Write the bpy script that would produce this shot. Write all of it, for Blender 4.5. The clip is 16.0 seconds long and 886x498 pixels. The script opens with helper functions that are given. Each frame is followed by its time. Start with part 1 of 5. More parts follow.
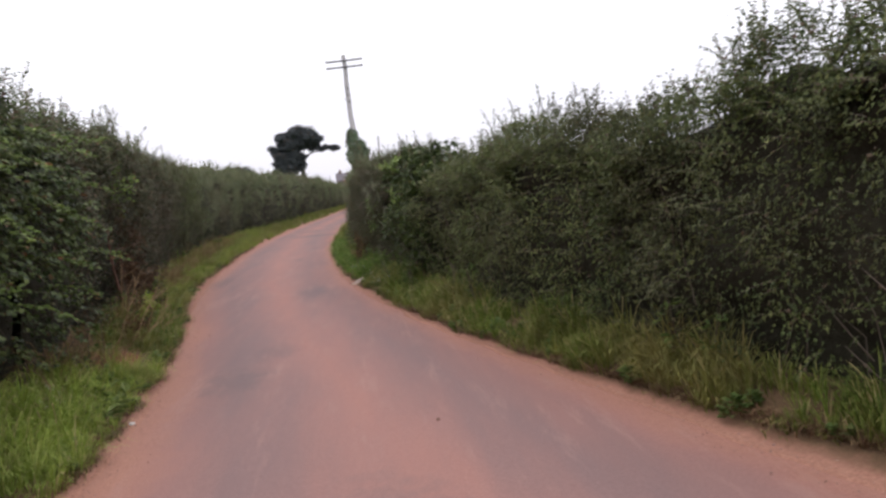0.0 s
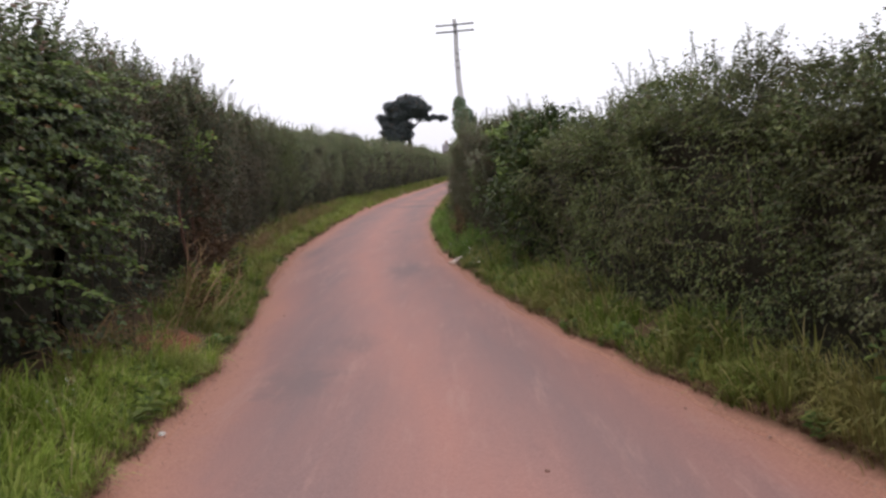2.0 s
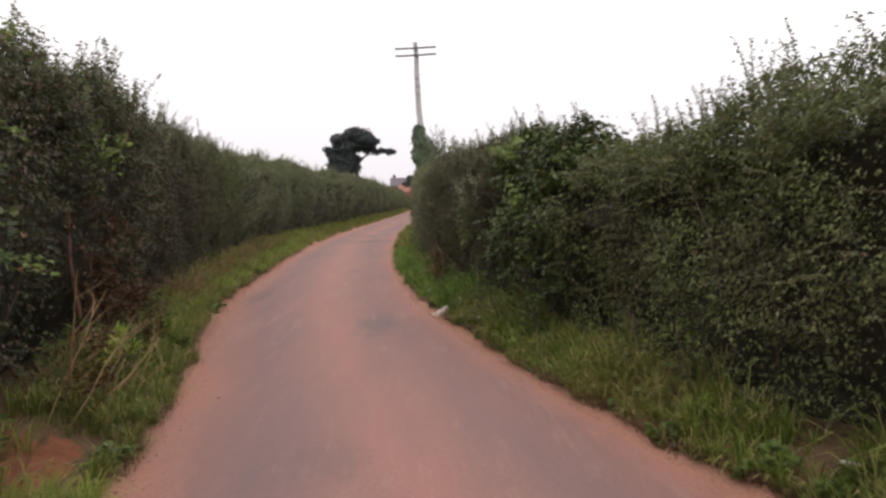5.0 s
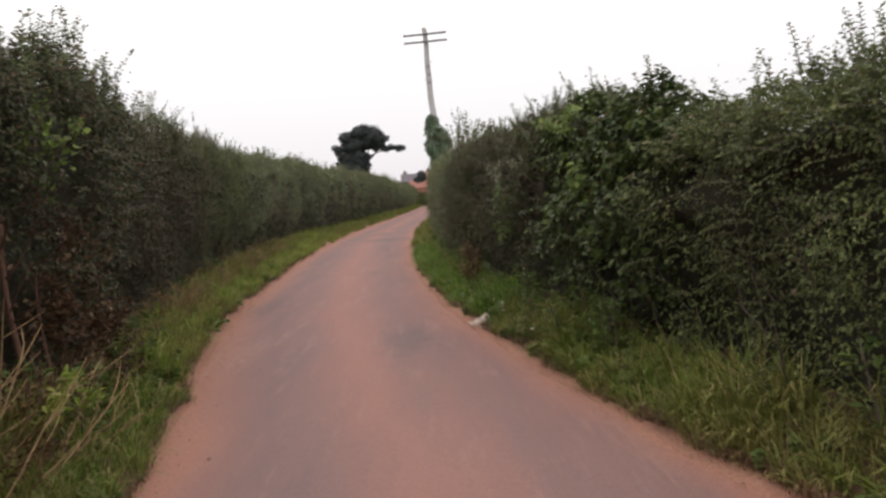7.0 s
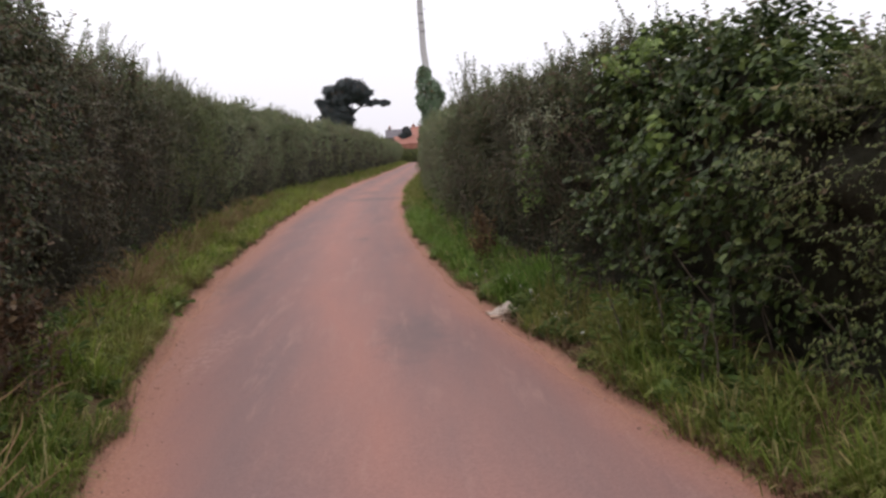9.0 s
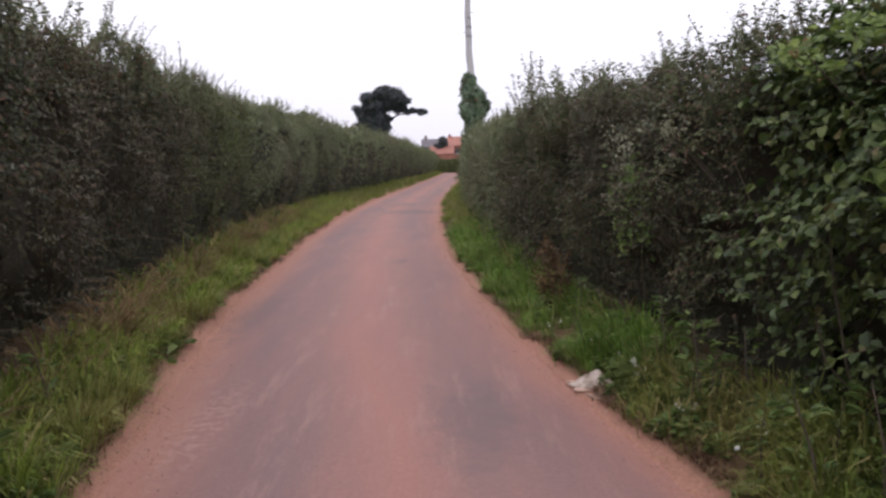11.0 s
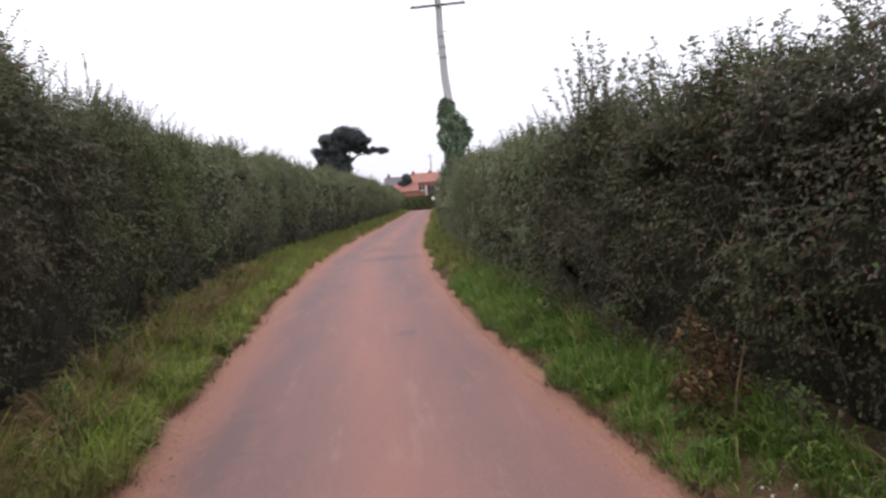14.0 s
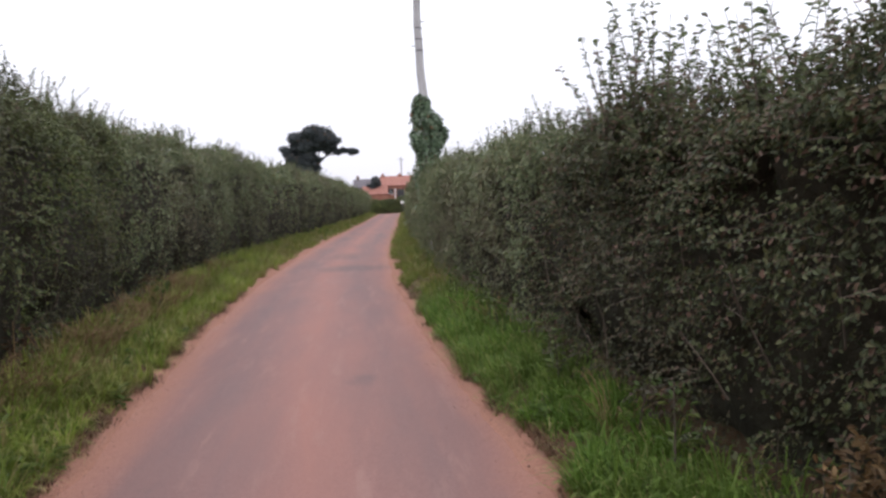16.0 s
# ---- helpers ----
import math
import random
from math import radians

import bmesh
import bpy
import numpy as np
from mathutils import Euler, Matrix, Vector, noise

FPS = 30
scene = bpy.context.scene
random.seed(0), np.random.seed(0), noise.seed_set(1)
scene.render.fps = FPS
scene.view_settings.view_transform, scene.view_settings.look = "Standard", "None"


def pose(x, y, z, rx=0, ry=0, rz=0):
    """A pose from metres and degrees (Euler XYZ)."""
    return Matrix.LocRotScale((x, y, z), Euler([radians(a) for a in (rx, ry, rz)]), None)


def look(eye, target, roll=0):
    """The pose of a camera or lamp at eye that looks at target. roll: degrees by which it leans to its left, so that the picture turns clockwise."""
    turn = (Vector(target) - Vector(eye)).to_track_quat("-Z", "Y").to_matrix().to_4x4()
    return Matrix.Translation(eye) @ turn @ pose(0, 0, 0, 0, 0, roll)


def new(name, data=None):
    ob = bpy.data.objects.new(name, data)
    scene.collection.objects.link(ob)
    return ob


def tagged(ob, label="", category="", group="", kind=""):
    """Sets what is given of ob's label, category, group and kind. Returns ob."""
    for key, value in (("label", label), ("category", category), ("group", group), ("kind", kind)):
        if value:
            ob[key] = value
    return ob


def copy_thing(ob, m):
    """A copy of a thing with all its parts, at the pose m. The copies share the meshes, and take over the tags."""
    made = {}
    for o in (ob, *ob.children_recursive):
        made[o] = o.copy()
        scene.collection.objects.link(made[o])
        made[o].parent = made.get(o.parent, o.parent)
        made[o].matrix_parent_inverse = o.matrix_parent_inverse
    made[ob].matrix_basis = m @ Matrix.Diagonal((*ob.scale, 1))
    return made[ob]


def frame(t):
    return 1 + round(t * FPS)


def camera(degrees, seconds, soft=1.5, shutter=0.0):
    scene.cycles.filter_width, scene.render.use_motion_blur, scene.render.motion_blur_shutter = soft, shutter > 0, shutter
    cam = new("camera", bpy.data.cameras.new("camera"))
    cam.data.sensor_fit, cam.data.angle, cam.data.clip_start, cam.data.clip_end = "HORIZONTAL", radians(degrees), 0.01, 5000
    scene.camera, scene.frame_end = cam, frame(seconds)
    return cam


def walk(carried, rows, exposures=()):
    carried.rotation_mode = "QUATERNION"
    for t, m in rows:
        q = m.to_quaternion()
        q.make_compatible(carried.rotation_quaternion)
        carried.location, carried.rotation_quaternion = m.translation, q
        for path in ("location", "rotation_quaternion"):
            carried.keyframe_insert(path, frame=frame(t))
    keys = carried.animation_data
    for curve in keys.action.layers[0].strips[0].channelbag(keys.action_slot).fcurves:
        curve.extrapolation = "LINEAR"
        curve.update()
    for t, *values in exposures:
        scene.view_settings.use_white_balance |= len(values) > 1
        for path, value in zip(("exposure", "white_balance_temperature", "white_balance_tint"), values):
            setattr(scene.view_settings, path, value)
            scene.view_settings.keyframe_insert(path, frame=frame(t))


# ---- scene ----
cam = camera(55.9, 16.0, soft=2.7)
PATH = [
    (0, (0.509, 0.077, 1.859), (0.707, 2.061, 1.708), -5.5),
    (0.5, (0.565, 0.471, 1.858), (0.906, 2.436, 1.709), -2.8),
    (1, (0.642, 0.886, 1.837), (0.762, 2.878, 1.703), -2.5),
    (1.5, (0.639, 1.395, 1.796), (0.682, 3.385, 1.604), -2.6),
    (2, (0.572, 1.877, 1.806), (0.522, 3.867, 1.61), -3.2),
    (2.5, (0.473, 2.428, 1.801), (0.243, 4.409, 1.646), -2.5),
    (3, (0.333, 2.932, 1.786), (0.237, 4.923, 1.615), -2.5),
    (3.5, (0.152, 3.436, 1.751), (0.0, 5.427, 1.635), -3.3),
    (4, (0.065, 3.978, 1.69), (0.0, 5.977, 1.649), -0.9),
    (4.5, (-0.004, 4.487, 1.722), (0.06, 6.483, 1.614), -1.1),
    (7, (-0.274, 6.887, 1.663), (-0.216, 8.882, 1.535), -4.3),
    (7.5, (-0.325, 7.39, 1.64), (-0.328, 9.388, 1.546), -4.4),
    (8, (-0.376, 7.968, 1.66), (-0.277, 9.96, 1.516), -3.3),
    (10.5, (-0.726, 10.318, 1.758), (-0.666, 12.3, 1.496), -2.2),
    (11, (-0.758, 10.964, 1.767), (-0.735, 12.953, 1.562), -1.0),
    (11.5, (-0.92, 11.552, 1.785), (-0.858, 13.532, 1.51), -0.0),
    (12, (-1.007, 12.292, 1.782), (-1.142, 14.275, 1.557), -2.0),
    (12.5, (-1.155, 12.911, 1.771), (-1.13, 14.905, 1.614), -2.5),
    (13, (-1.201, 13.53, 1.763), (-1.062, 15.521, 1.629), -3.1),
    (13.5, (-1.295, 14.191, 1.815), (-1.172, 16.184, 1.702), -3.4),
    (14, (-1.379, 14.727, 1.795), (-1.27, 16.72, 1.673), -4.7),
    (14.5, (-1.351, 15.431, 1.797), (-1.266, 17.425, 1.668), -2.2),
    (15, (-1.363, 15.971, 1.835), (-1.16, 17.956, 1.694), -2.1),
    (15.5, (-1.245, 16.586, 1.861), (-1.063, 18.575, 1.746), -1.1),
    (16, (-1.272, 17.219, 1.86), (-1.084, 19.206, 1.744), -2.4),
]
EXPOSURES = [(0.0, 0.1, 6350, 14), (3.0, 0.08, 6400, 14), (4.5, 0.05, 6750, 15), (5.5, 0.0, 6800, 13), (7.5, -0.05, 6780, 11), (9.0, 0.02, 6480, 14), (11.0, 0.05, 6250, 17), (13.0, 0.09, 6250, 15), (16.0, 0.11, 6200, 14)]
walk(cam, [(t, look(eye, target, roll)) for t, eye, target, roll in PATH], EXPOSURES)

# ---- world, sun ----
world = bpy.data.worlds.new("overcast_sky")
scene.world = world
world.use_nodes = True
wt = world.node_tree
wt.nodes.clear()
w_out = wt.nodes.new("ShaderNodeOutputWorld")
w_bg = wt.nodes.new("ShaderNodeBackground")
w_sky = wt.nodes.new("ShaderNodeTexSky")
w_sky.sky_type, w_sky.sun_disc = "NISHITA", False
w_sky.sun_elevation, w_sky.sun_rotation = radians(48), radians(200)
w_geo = wt.nodes.new("ShaderNodeTexCoord")
w_sep = wt.nodes.new("ShaderNodeSeparateXYZ")
w_ramp = wt.nodes.new("ShaderNodeValToRGB")      # cloud layer: dimmer at the horizon than overhead
w_ramp.color_ramp.elements[0].position, w_ramp.color_ramp.elements[0].color = 0.0, (0.425, 0.417, 0.45, 1)
w_ramp.color_ramp.elements[1].position, w_ramp.color_ramp.elements[1].color = 0.75, (1.0, 0.99, 0.99, 1)
mid = w_ramp.color_ramp.elements.new(0.2)
mid.color = (0.57, 0.567, 0.58, 1)
w_mul = wt.nodes.new("ShaderNodeVectorMath")
w_mul.operation = "SCALE"
w_mul.inputs["Scale"].default_value = 21.0
w_mix = wt.nodes.new("ShaderNodeMix")
w_mix.data_type = "RGBA"
w_mix.inputs["Factor"].default_value = 0.93
wt.links.new(w_geo.outputs["Generated"], w_sep.inputs[0])
wt.links.new(w_sep.outputs["Z"], w_ramp.inputs["Fac"])
wt.links.new(w_ramp.outputs["Color"], w_mul.inputs[0])
wt.links.new(w_sky.outputs["Color"], w_mix.inputs["A"])
wt.links.new(w_mul.outputs["Vector"], w_mix.inputs["B"])
wt.links.new(w_mix.outputs["Result"], w_bg.inputs["Color"])
w_bg.inputs["Strength"].default_value = 0.1
wt.links.new(w_bg.outputs[0], w_out.inputs[0])

sun = new("sun", bpy.data.lights.new("sun", "SUN"))
sun.data.energy, sun.data.angle, sun.data.color = 0.6, radians(30), (1.0, 0.97, 0.93)
sun.matrix_world = look((-20, -30, 60), (0, 10, 0))

# ---- plan: the lane's edges, hedge faces and hedge heights along y ----
YS = np.arange(-30.0, 175.0, 0.25)


def line_along(ys, vs, soft=9):
    v = np.interp(YS, ys, vs)
    pad = np.pad(v, soft, mode="reflect", reflect_type="odd")
    return np.convolve(pad, np.ones(2 * soft + 1) / (2 * soft + 1), "valid")


ROAD_L = line_along([-30, -12, -6, 0, 6, 9, 12.5, 15, 17.5, 22.3, 25, 31, 37, 44, 54, 65, 83, 100, 130, 156],
                    [6.0, 1.4, -0.4, -1.4, -1.66, -1.78, -2.15, -2.43, -2.78, -3.22, -3.45, -3.7, -3.82, -3.72, -3.4, -2.9, -2.0, -1.2, 0.2, 1.3], 5)
ROAD_R = line_along([-30, -12, -6, 0, 4.4, 5, 6.2, 7.9, 9.8, 12, 14, 16, 17.2, 19, 22, 25, 31, 36, 47, 60, 70, 84, 100, 130, 156],
                    [15.5, 8.9, 6.8, 4.7, 3.25, 3.1, 2.8, 2.36, 1.85, 1.35, 1.0, 0.64, 0.5, 0.25, 0.0, -0.2, -0.37, -0.45, -0.3, 0.3, 0.85, 1.55, 2.35, 3.9, 5.3], 5)
ROAD_R, ROAD_L = ROAD_R - 0.11, ROAD_L + np.interp(YS, [8, 13, 15.5, 19, 21, 26], [0.06, -0.06, -0.15, -0.17, -0.19, -0.06])
FACE_L = line_along([-30, -12, -6, 0, 6, 9, 11.5, 13.5, 14.5, 18.4, 20.2, 25, 31, 37, 45, 54, 65, 83, 105, 140, 156],
                    [3.5, -1.0, -2.5, -2.75, -2.75, -2.68, -2.85, -3.13, -3.22, -3.78, -4.02, -4.55, -5.0, -5.25, -5.25, -4.88, -4.2, -3.1, -1.9, -0.4, 0.2], 5)
FACE_R = line_along([-30, -12, -6, 0, 4, 5.5, 6.2, 7.2, 8.6, 10, 11.8, 13, 14.3, 15.7, 18.4, 21.8, 24, 26.8, 30, 37, 47, 57, 70, 83, 105, 140, 156],
                    [17.5, 10.4, 8.2, 5.6, 3.95, 3.33, 3.1, 2.88, 2.52, 2.2, 1.83, 1.63, 1.42, 1.17, 0.83, 0.57, 0.49, 0.43, 0.38, 0.42, 0.6, 1.0, 1.75, 2.45, 3.5, 5.2, 6.1], 4)
TOP_L = line_along([-30, 0, 10, 13, 16, 20, 25, 30, 40, 50, 70, 90, 115, 150], [3.1, 3.1, 3.1, 3.1, 3.12, 3.02, 3.1, 3.3, 3.5, 3.6, 3.65, 3.7, 3.4, 3.15])
TOP_R = line_along([-30, 0, 4, 5.6, 6.1, 6.7, 7.5, 8.2, 9.5, 11, 13.6, 15, 16.5, 18, 20, 23, 27, 30, 37, 47, 84, 150],
                   [3.1, 3.1, 2.86, 2.55, 2.45, 2.36, 2.27, 2.24, 2.3, 2.35, 2.2, 2.42, 2.56, 2.4, 2.44, 2.52, 2.56, 2.62, 2.7, 2.75, 2.9, 3.0], 3)


def along(curve, y):
    return np.interp(y, YS, curve)


LATTICE = np.random.RandomState(5).rand(64, 64)


def lumps(a, b):
    """Smooth value noise in 0..1 over two numpy coordinates."""
    a, b = np.asarray(a, float), np.asarray(b, float)
    ia, ib = np.floor(a).astype(int), np.floor(b).astype(int)
    fa, fb = a - ia, b - ib
    fa, fb = fa * fa * (3 - 2 * fa), fb * fb * (3 - 2 * fb)
    g = lambda i, j: LATTICE[i % 64, j % 64]
    return (g(ia, ib) * (1 - fa) + g(ia + 1, ib) * fa) * (1 - fb) + (g(ia, ib + 1) * (1 - fa) + g(ia + 1, ib + 1) * fa) * fb


def bank_height(side, x, y):
    """Height of the verge: a low lip at the road, rising to the hedge foot."""
    edge, face = (along(ROAD_L, y), along(FACE_L, y)) if side < 0 else (along(ROAD_R, y), along(FACE_R, y))
    f = np.clip((x - edge) / (face - edge), 0, 3)
    rise = 0.26 if side < 0 else 0.24
    return 0.004 + rise * np.clip(f, 0, 1) ** 1.2 - 0.16 * np.clip(f - 1.9, 0, 1.1) + 0.05 * (lumps(x * 2.1 + 7, y * 2.1) - 0.5) * np.clip(f * 2, 0, 1)


# ---- materials ----
def material(name):
    m = bpy.data.materials.new(name)
    m.use_nodes = True
    nt = m.node_tree
    return m, nt, nt.nodes["Principled BSDF"]


def node(nt, kind, **values):
    n = nt.nodes.new(kind)
    for key, value in values.items():
        n.inputs[key.replace("_", " ")].default_value = value
    return n


def ramp(nt, source, stops):
    r = nt.nodes.new("ShaderNodeValToRGB")
    e = r.color_ramp.elements
    while len(e) < len(stops):
        e.new(0.5)
    for k, (p, c) in zip(e, stops):
        k.position, k.color = p, (*c, 1) if len(c) == 3 else c
    nt.links.new(source, r.inputs["Fac"])
    return r.outputs["Color"]


def mixed(nt, fac, a, b):
    m = nt.nodes.new("ShaderNodeMix")
    m.data_type = "RGBA"
    for key, v in (("Factor", fac), ("A", a), ("B", b)):
        if isinstance(v, (int, float)):
            m.inputs[key].default_value = v
        elif isinstance(v, tuple):
            m.inputs[key].default_value = (*v, 1)
        else:
            nt.links.new(v, m.inputs[key])
    return m.outputs["Result"]


def calc(nt, op, a, b=0.0, clamp=False):
    m = nt.nodes.new("ShaderNodeMath")
    m.operation, m.use_clamp = op, clamp
    for i, v in enumerate((a, b)):
        if isinstance(v, (int, float)):
            m.inputs[i].default_value = v
        else:
            nt.links.new(v, m.inputs[i])
    return m.outputs[0]


def noisy(nt, scale, detail=4.0, rough=0.55, vector=None):
    n = node(nt, "ShaderNodeTexNoise", Scale=scale, Detail=detail, Roughness=rough)
    if vector is None:
        vector = nt.nodes.new("ShaderNodeTexCoord").outputs["Object"]
    nt.links.new(vector, n.inputs["Vector"])
    return n.outputs["Fac"]


def relief(nt, bsdf, height, strength, distance):
    b = node(nt, "ShaderNodeBump", Strength=strength, Distance=distance)
    nt.links.new(height, b.inputs["Height"])
    nt.links.new(b.outputs[0], bsdf.inputs["Normal"])


def leaf_material(name, greens, dead=(0.16, 0.09, 0.045), dead_share=0.06, rough=0.56, through_light=0.24, patch=None, patch_scale=0.35, spec=0.28):
    """Leaves whose colour varies from leaf to leaf and from patch to patch."""
    m, nt, bsdf = material(name)
    geo = nt.nodes.new("ShaderNodeNewGeometry")
    rnd = geo.outputs["Random Per Island"]
    n = len(greens)
    col = ramp(nt, rnd, [(i / max(n - 1, 1) * (1 - dead_share), g) for i, g in enumerate(greens)] + [(1 - dead_share * 0.6, dead), (1.0, dead)])
    big = noisy(nt, patch_scale, 3.0)
    if patch:
        fac = calc(nt, "MULTIPLY", ramp(nt, big, [(0.48, (0, 0, 0)), (0.68, (1, 1, 1))]), 0.75)
        col = mixed(nt, fac, col, patch)
    shade = ramp(nt, noisy(nt, 2.3, 3.0), [(0.3, (0.72, 0.74, 0.7)), (0.7, (1.2, 1.18, 1.1))])
    mul = nt.nodes.new("ShaderNodeMix")
    mul.data_type, mul.blend_type = "RGBA", "MULTIPLY"
    mul.inputs["Factor"].default_value = 1.0
    nt.links.new(col, mul.inputs["A"])
    nt.links.new(shade, mul.inputs["B"])
    col = mul.outputs["Result"]
    nt.links.new(col, bsdf.inputs["Base Color"])
    bsdf.inputs["Roughness"].default_value = rough
    bsdf.inputs["Specular IOR Level"].default_value = spec
    tr = nt.nodes.new("ShaderNodeBsdfTranslucent")
    nt.links.new(col, tr.inputs["Color"])
    mx = nt.nodes.new("ShaderNodeMixShader")
    mx.inputs[0].default_value = through_light
    out = nt.nodes["Material Output"]
    nt.links.new(bsdf.outputs[0], mx.inputs[1])
    nt.links.new(tr.outputs[0], mx.inputs[2])
    nt.links.new(mx.outputs[0], out.inputs["Surface"])
    return m


def plain(name, a, b, scale=6.0, rough=0.8, bump=0.3, distance=0.01, metal=0.0, stretch=(1, 1, 1)):
    """Two-tone weathered surface with a fine grain on a coarser stain."""
    m, nt, bsdf = material(name)
    tc = nt.nodes.new("ShaderNodeTexCoord")
    mp = nt.nodes.new("ShaderNodeMapping")
    mp.inputs["Scale"].default_value = stretch
    nt.links.new(tc.outputs["Object"], mp.inputs["Vector"])
    coarse, fine = noisy(nt, scale, 5.0, 0.6, mp.outputs[0]), noisy(nt, scale * 9, 4.0, 0.6, mp.outputs[0])
    fac = calc(nt, "ADD", calc(nt, "MULTIPLY", coarse, 0.7), calc(nt, "MULTIPLY", fine, 0.3))
    nt.links.new(ramp(nt, fac, [(0.35, a), (0.65, b)]), bsdf.inputs["Base Color"])
    bsdf.inputs["Roughness"].default_value, bsdf.inputs["Metallic"].default_value = rough, metal
    bsdf.inputs["Specular IOR Level"].default_value = 0.2 if rough > 0.7 else 0.5
    relief(nt, bsdf, fac, bump, distance)
    return m


M_HAWTHORN = leaf_material("hawthorn_leaf", [(0.04349, 0.06027, 0.02192), (0.07564, 0.1006, 0.03447), (0.1022, 0.1295, 0.04217), (0.1411, 0.1554, 0.05543)], dead=(0.1, 0.068, 0.045), dead_share=0.06, patch=(0.072, 0.06, 0.042))
# Darkened copy of the hawthorn leaf: one hedge side's shade is in the colour.
M_THORN_SHADED = leaf_material("shaded_thorn_leaf", [(0.02331, 0.02886, 0.01356), (0.03978, 0.0481, 0.02101), (0.05487, 0.06185, 0.02575), (0.07201, 0.07215, 0.03254)], dead=(0.1, 0.058, 0.036), dead_share=0.16, patch=(0.07, 0.05, 0.032))
M_BLACKTHORN = leaf_material("blackthorn_leaf", [(0.02925, 0.03845, 0.01713), (0.04876, 0.06185, 0.02532), (0.06905, 0.08021, 0.03352), (0.09586, 0.09351, 0.04469)], dead=(0.105, 0.062, 0.045), dead_share=0.2, patch=(0.07, 0.058, 0.046))
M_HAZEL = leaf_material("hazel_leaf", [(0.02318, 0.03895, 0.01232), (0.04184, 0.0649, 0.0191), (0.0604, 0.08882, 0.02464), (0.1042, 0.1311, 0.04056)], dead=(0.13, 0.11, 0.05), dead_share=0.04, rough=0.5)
# Darker twin of hazel_leaf, with the shade of its hedge face in the colour.
M_ELM_SHADED = leaf_material("shaded_elm_leaf", [(0.01008, 0.01696, 0.007324), (0.01927, 0.0304, 0.01121), (0.0279, 0.04241, 0.01459), (0.06014, 0.07494, 0.02434)], dead=(0.14, 0.13, 0.05), dead_share=0.03, rough=0.5)
M_FRESH = leaf_material("fresh_leaf", [(0.07573, 0.1136, 0.02763), (0.1136, 0.1641, 0.04038), (0.1641, 0.2146, 0.05313)], dead_share=0.03, through_light=0.3)
# Brighter leaves for elm sprays; light on the tips is in the colour.
M_ELM_LIT = leaf_material("lit_elm_tip_leaf", [(0.03162, 0.05107, 0.01774), (0.05472, 0.08172, 0.02661), (0.08208, 0.1117, 0.03802), (0.1277, 0.1564, 0.05702)], dead_share=0.03, rough=0.5, through_light=0.3)
# Paled and greyed with distance: haze is mixed into the leaf colour.
M_HEDGE_HAZE = leaf_material("hazy_hedge_leaf", [(0.08868, 0.1124, 0.06546), (0.1373, 0.169, 0.09035), (0.1764, 0.2105, 0.1091), (0.2249, 0.2415, 0.1329)], dead=(0.15, 0.11, 0.08), dead_share=0.08, patch=(0.12, 0.098, 0.07))
M_MAPLE = leaf_material("maple_leaf", [(0.05531, 0.07206, 0.0306), (0.09203, 0.1176, 0.04486), (0.1254, 0.1516, 0.0551), (0.1771, 0.1936, 0.07125)], dead=(0.12, 0.085, 0.055), dead_share=0.06, patch=(0.09, 0.076, 0.052))
# Young leaves, painted paler still for the glare of the sky behind.
M_SHOOT = leaf_material("glare_paled_shoot_leaf", [(0.077, 0.101, 0.055), (0.116, 0.143, 0.0748), (0.154, 0.182, 0.0968), (0.187, 0.176, 0.127)], dead=(0.19, 0.13, 0.105), dead_share=0.15, through_light=0.45)
M_IVY = leaf_material("ivy_leaf", [(0.07956, 0.1166, 0.07432), (0.1191, 0.1748, 0.1078), (0.1664, 0.2269, 0.1485), (0.2252, 0.2771, 0.2145)], dead_share=0.04, rough=0.35)
# Bluish distance haze is put into this dark leaf colour.
M_OAK_HAZE = leaf_material("hazy_oak_leaf", [(0.0396, 0.0462, 0.0561), (0.0561, 0.066, 0.0759), (0.0759, 0.0858, 0.0957)], dead_share=0.02, through_light=0.1)
M_DEADLEAF = leaf_material("withered_leaf", [(0.045, 0.02448, 0.01584), (0.075, 0.03744, 0.0216), (0.105, 0.0576, 0.03024), (0.06375, 0.0432, 0.0288)], dead=(0.17, 0.115, 0.07), dead_share=0.1)
M_RUST = leaf_material("rusty_fern_leaf", [(0.0576, 0.034, 0.01584), (0.09792, 0.0578, 0.0252), (0.1382, 0.0884, 0.0396)], dead=(0.3, 0.2, 0.1), dead_share=0.12)
M_PALE = leaf_material("pale_blossom", [(0.1836, 0.1962, 0.1306), (0.2758, 0.2821, 0.2067), (0.337, 0.3435, 0.2611), (0.2138, 0.2273, 0.1414)], dead=(0.3, 0.28, 0.2), dead_share=0.1)
M_GRASS = leaf_material("grass_blade", [(0.0756, 0.115, 0.02112), (0.121, 0.1748, 0.03168), (0.1613, 0.2208, 0.04224), (0.2218, 0.253, 0.066)], dead=(0.38, 0.31, 0.16), dead_share=0.17, through_light=0.4, patch=(0.25, 0.21, 0.085), patch_scale=0.5, spec=0.22)
M_GRASSLIGHT = leaf_material("light_grass_blade", [(0.1439, 0.2076, 0.03726), (0.2106, 0.2918, 0.05123), (0.2773, 0.3592, 0.06986), (0.3557, 0.4041, 0.1024)], dead=(0.42, 0.35, 0.19), dead_share=0.12, through_light=0.4, patch=(0.28, 0.27, 0.1), patch_scale=0.6, spec=0.22)
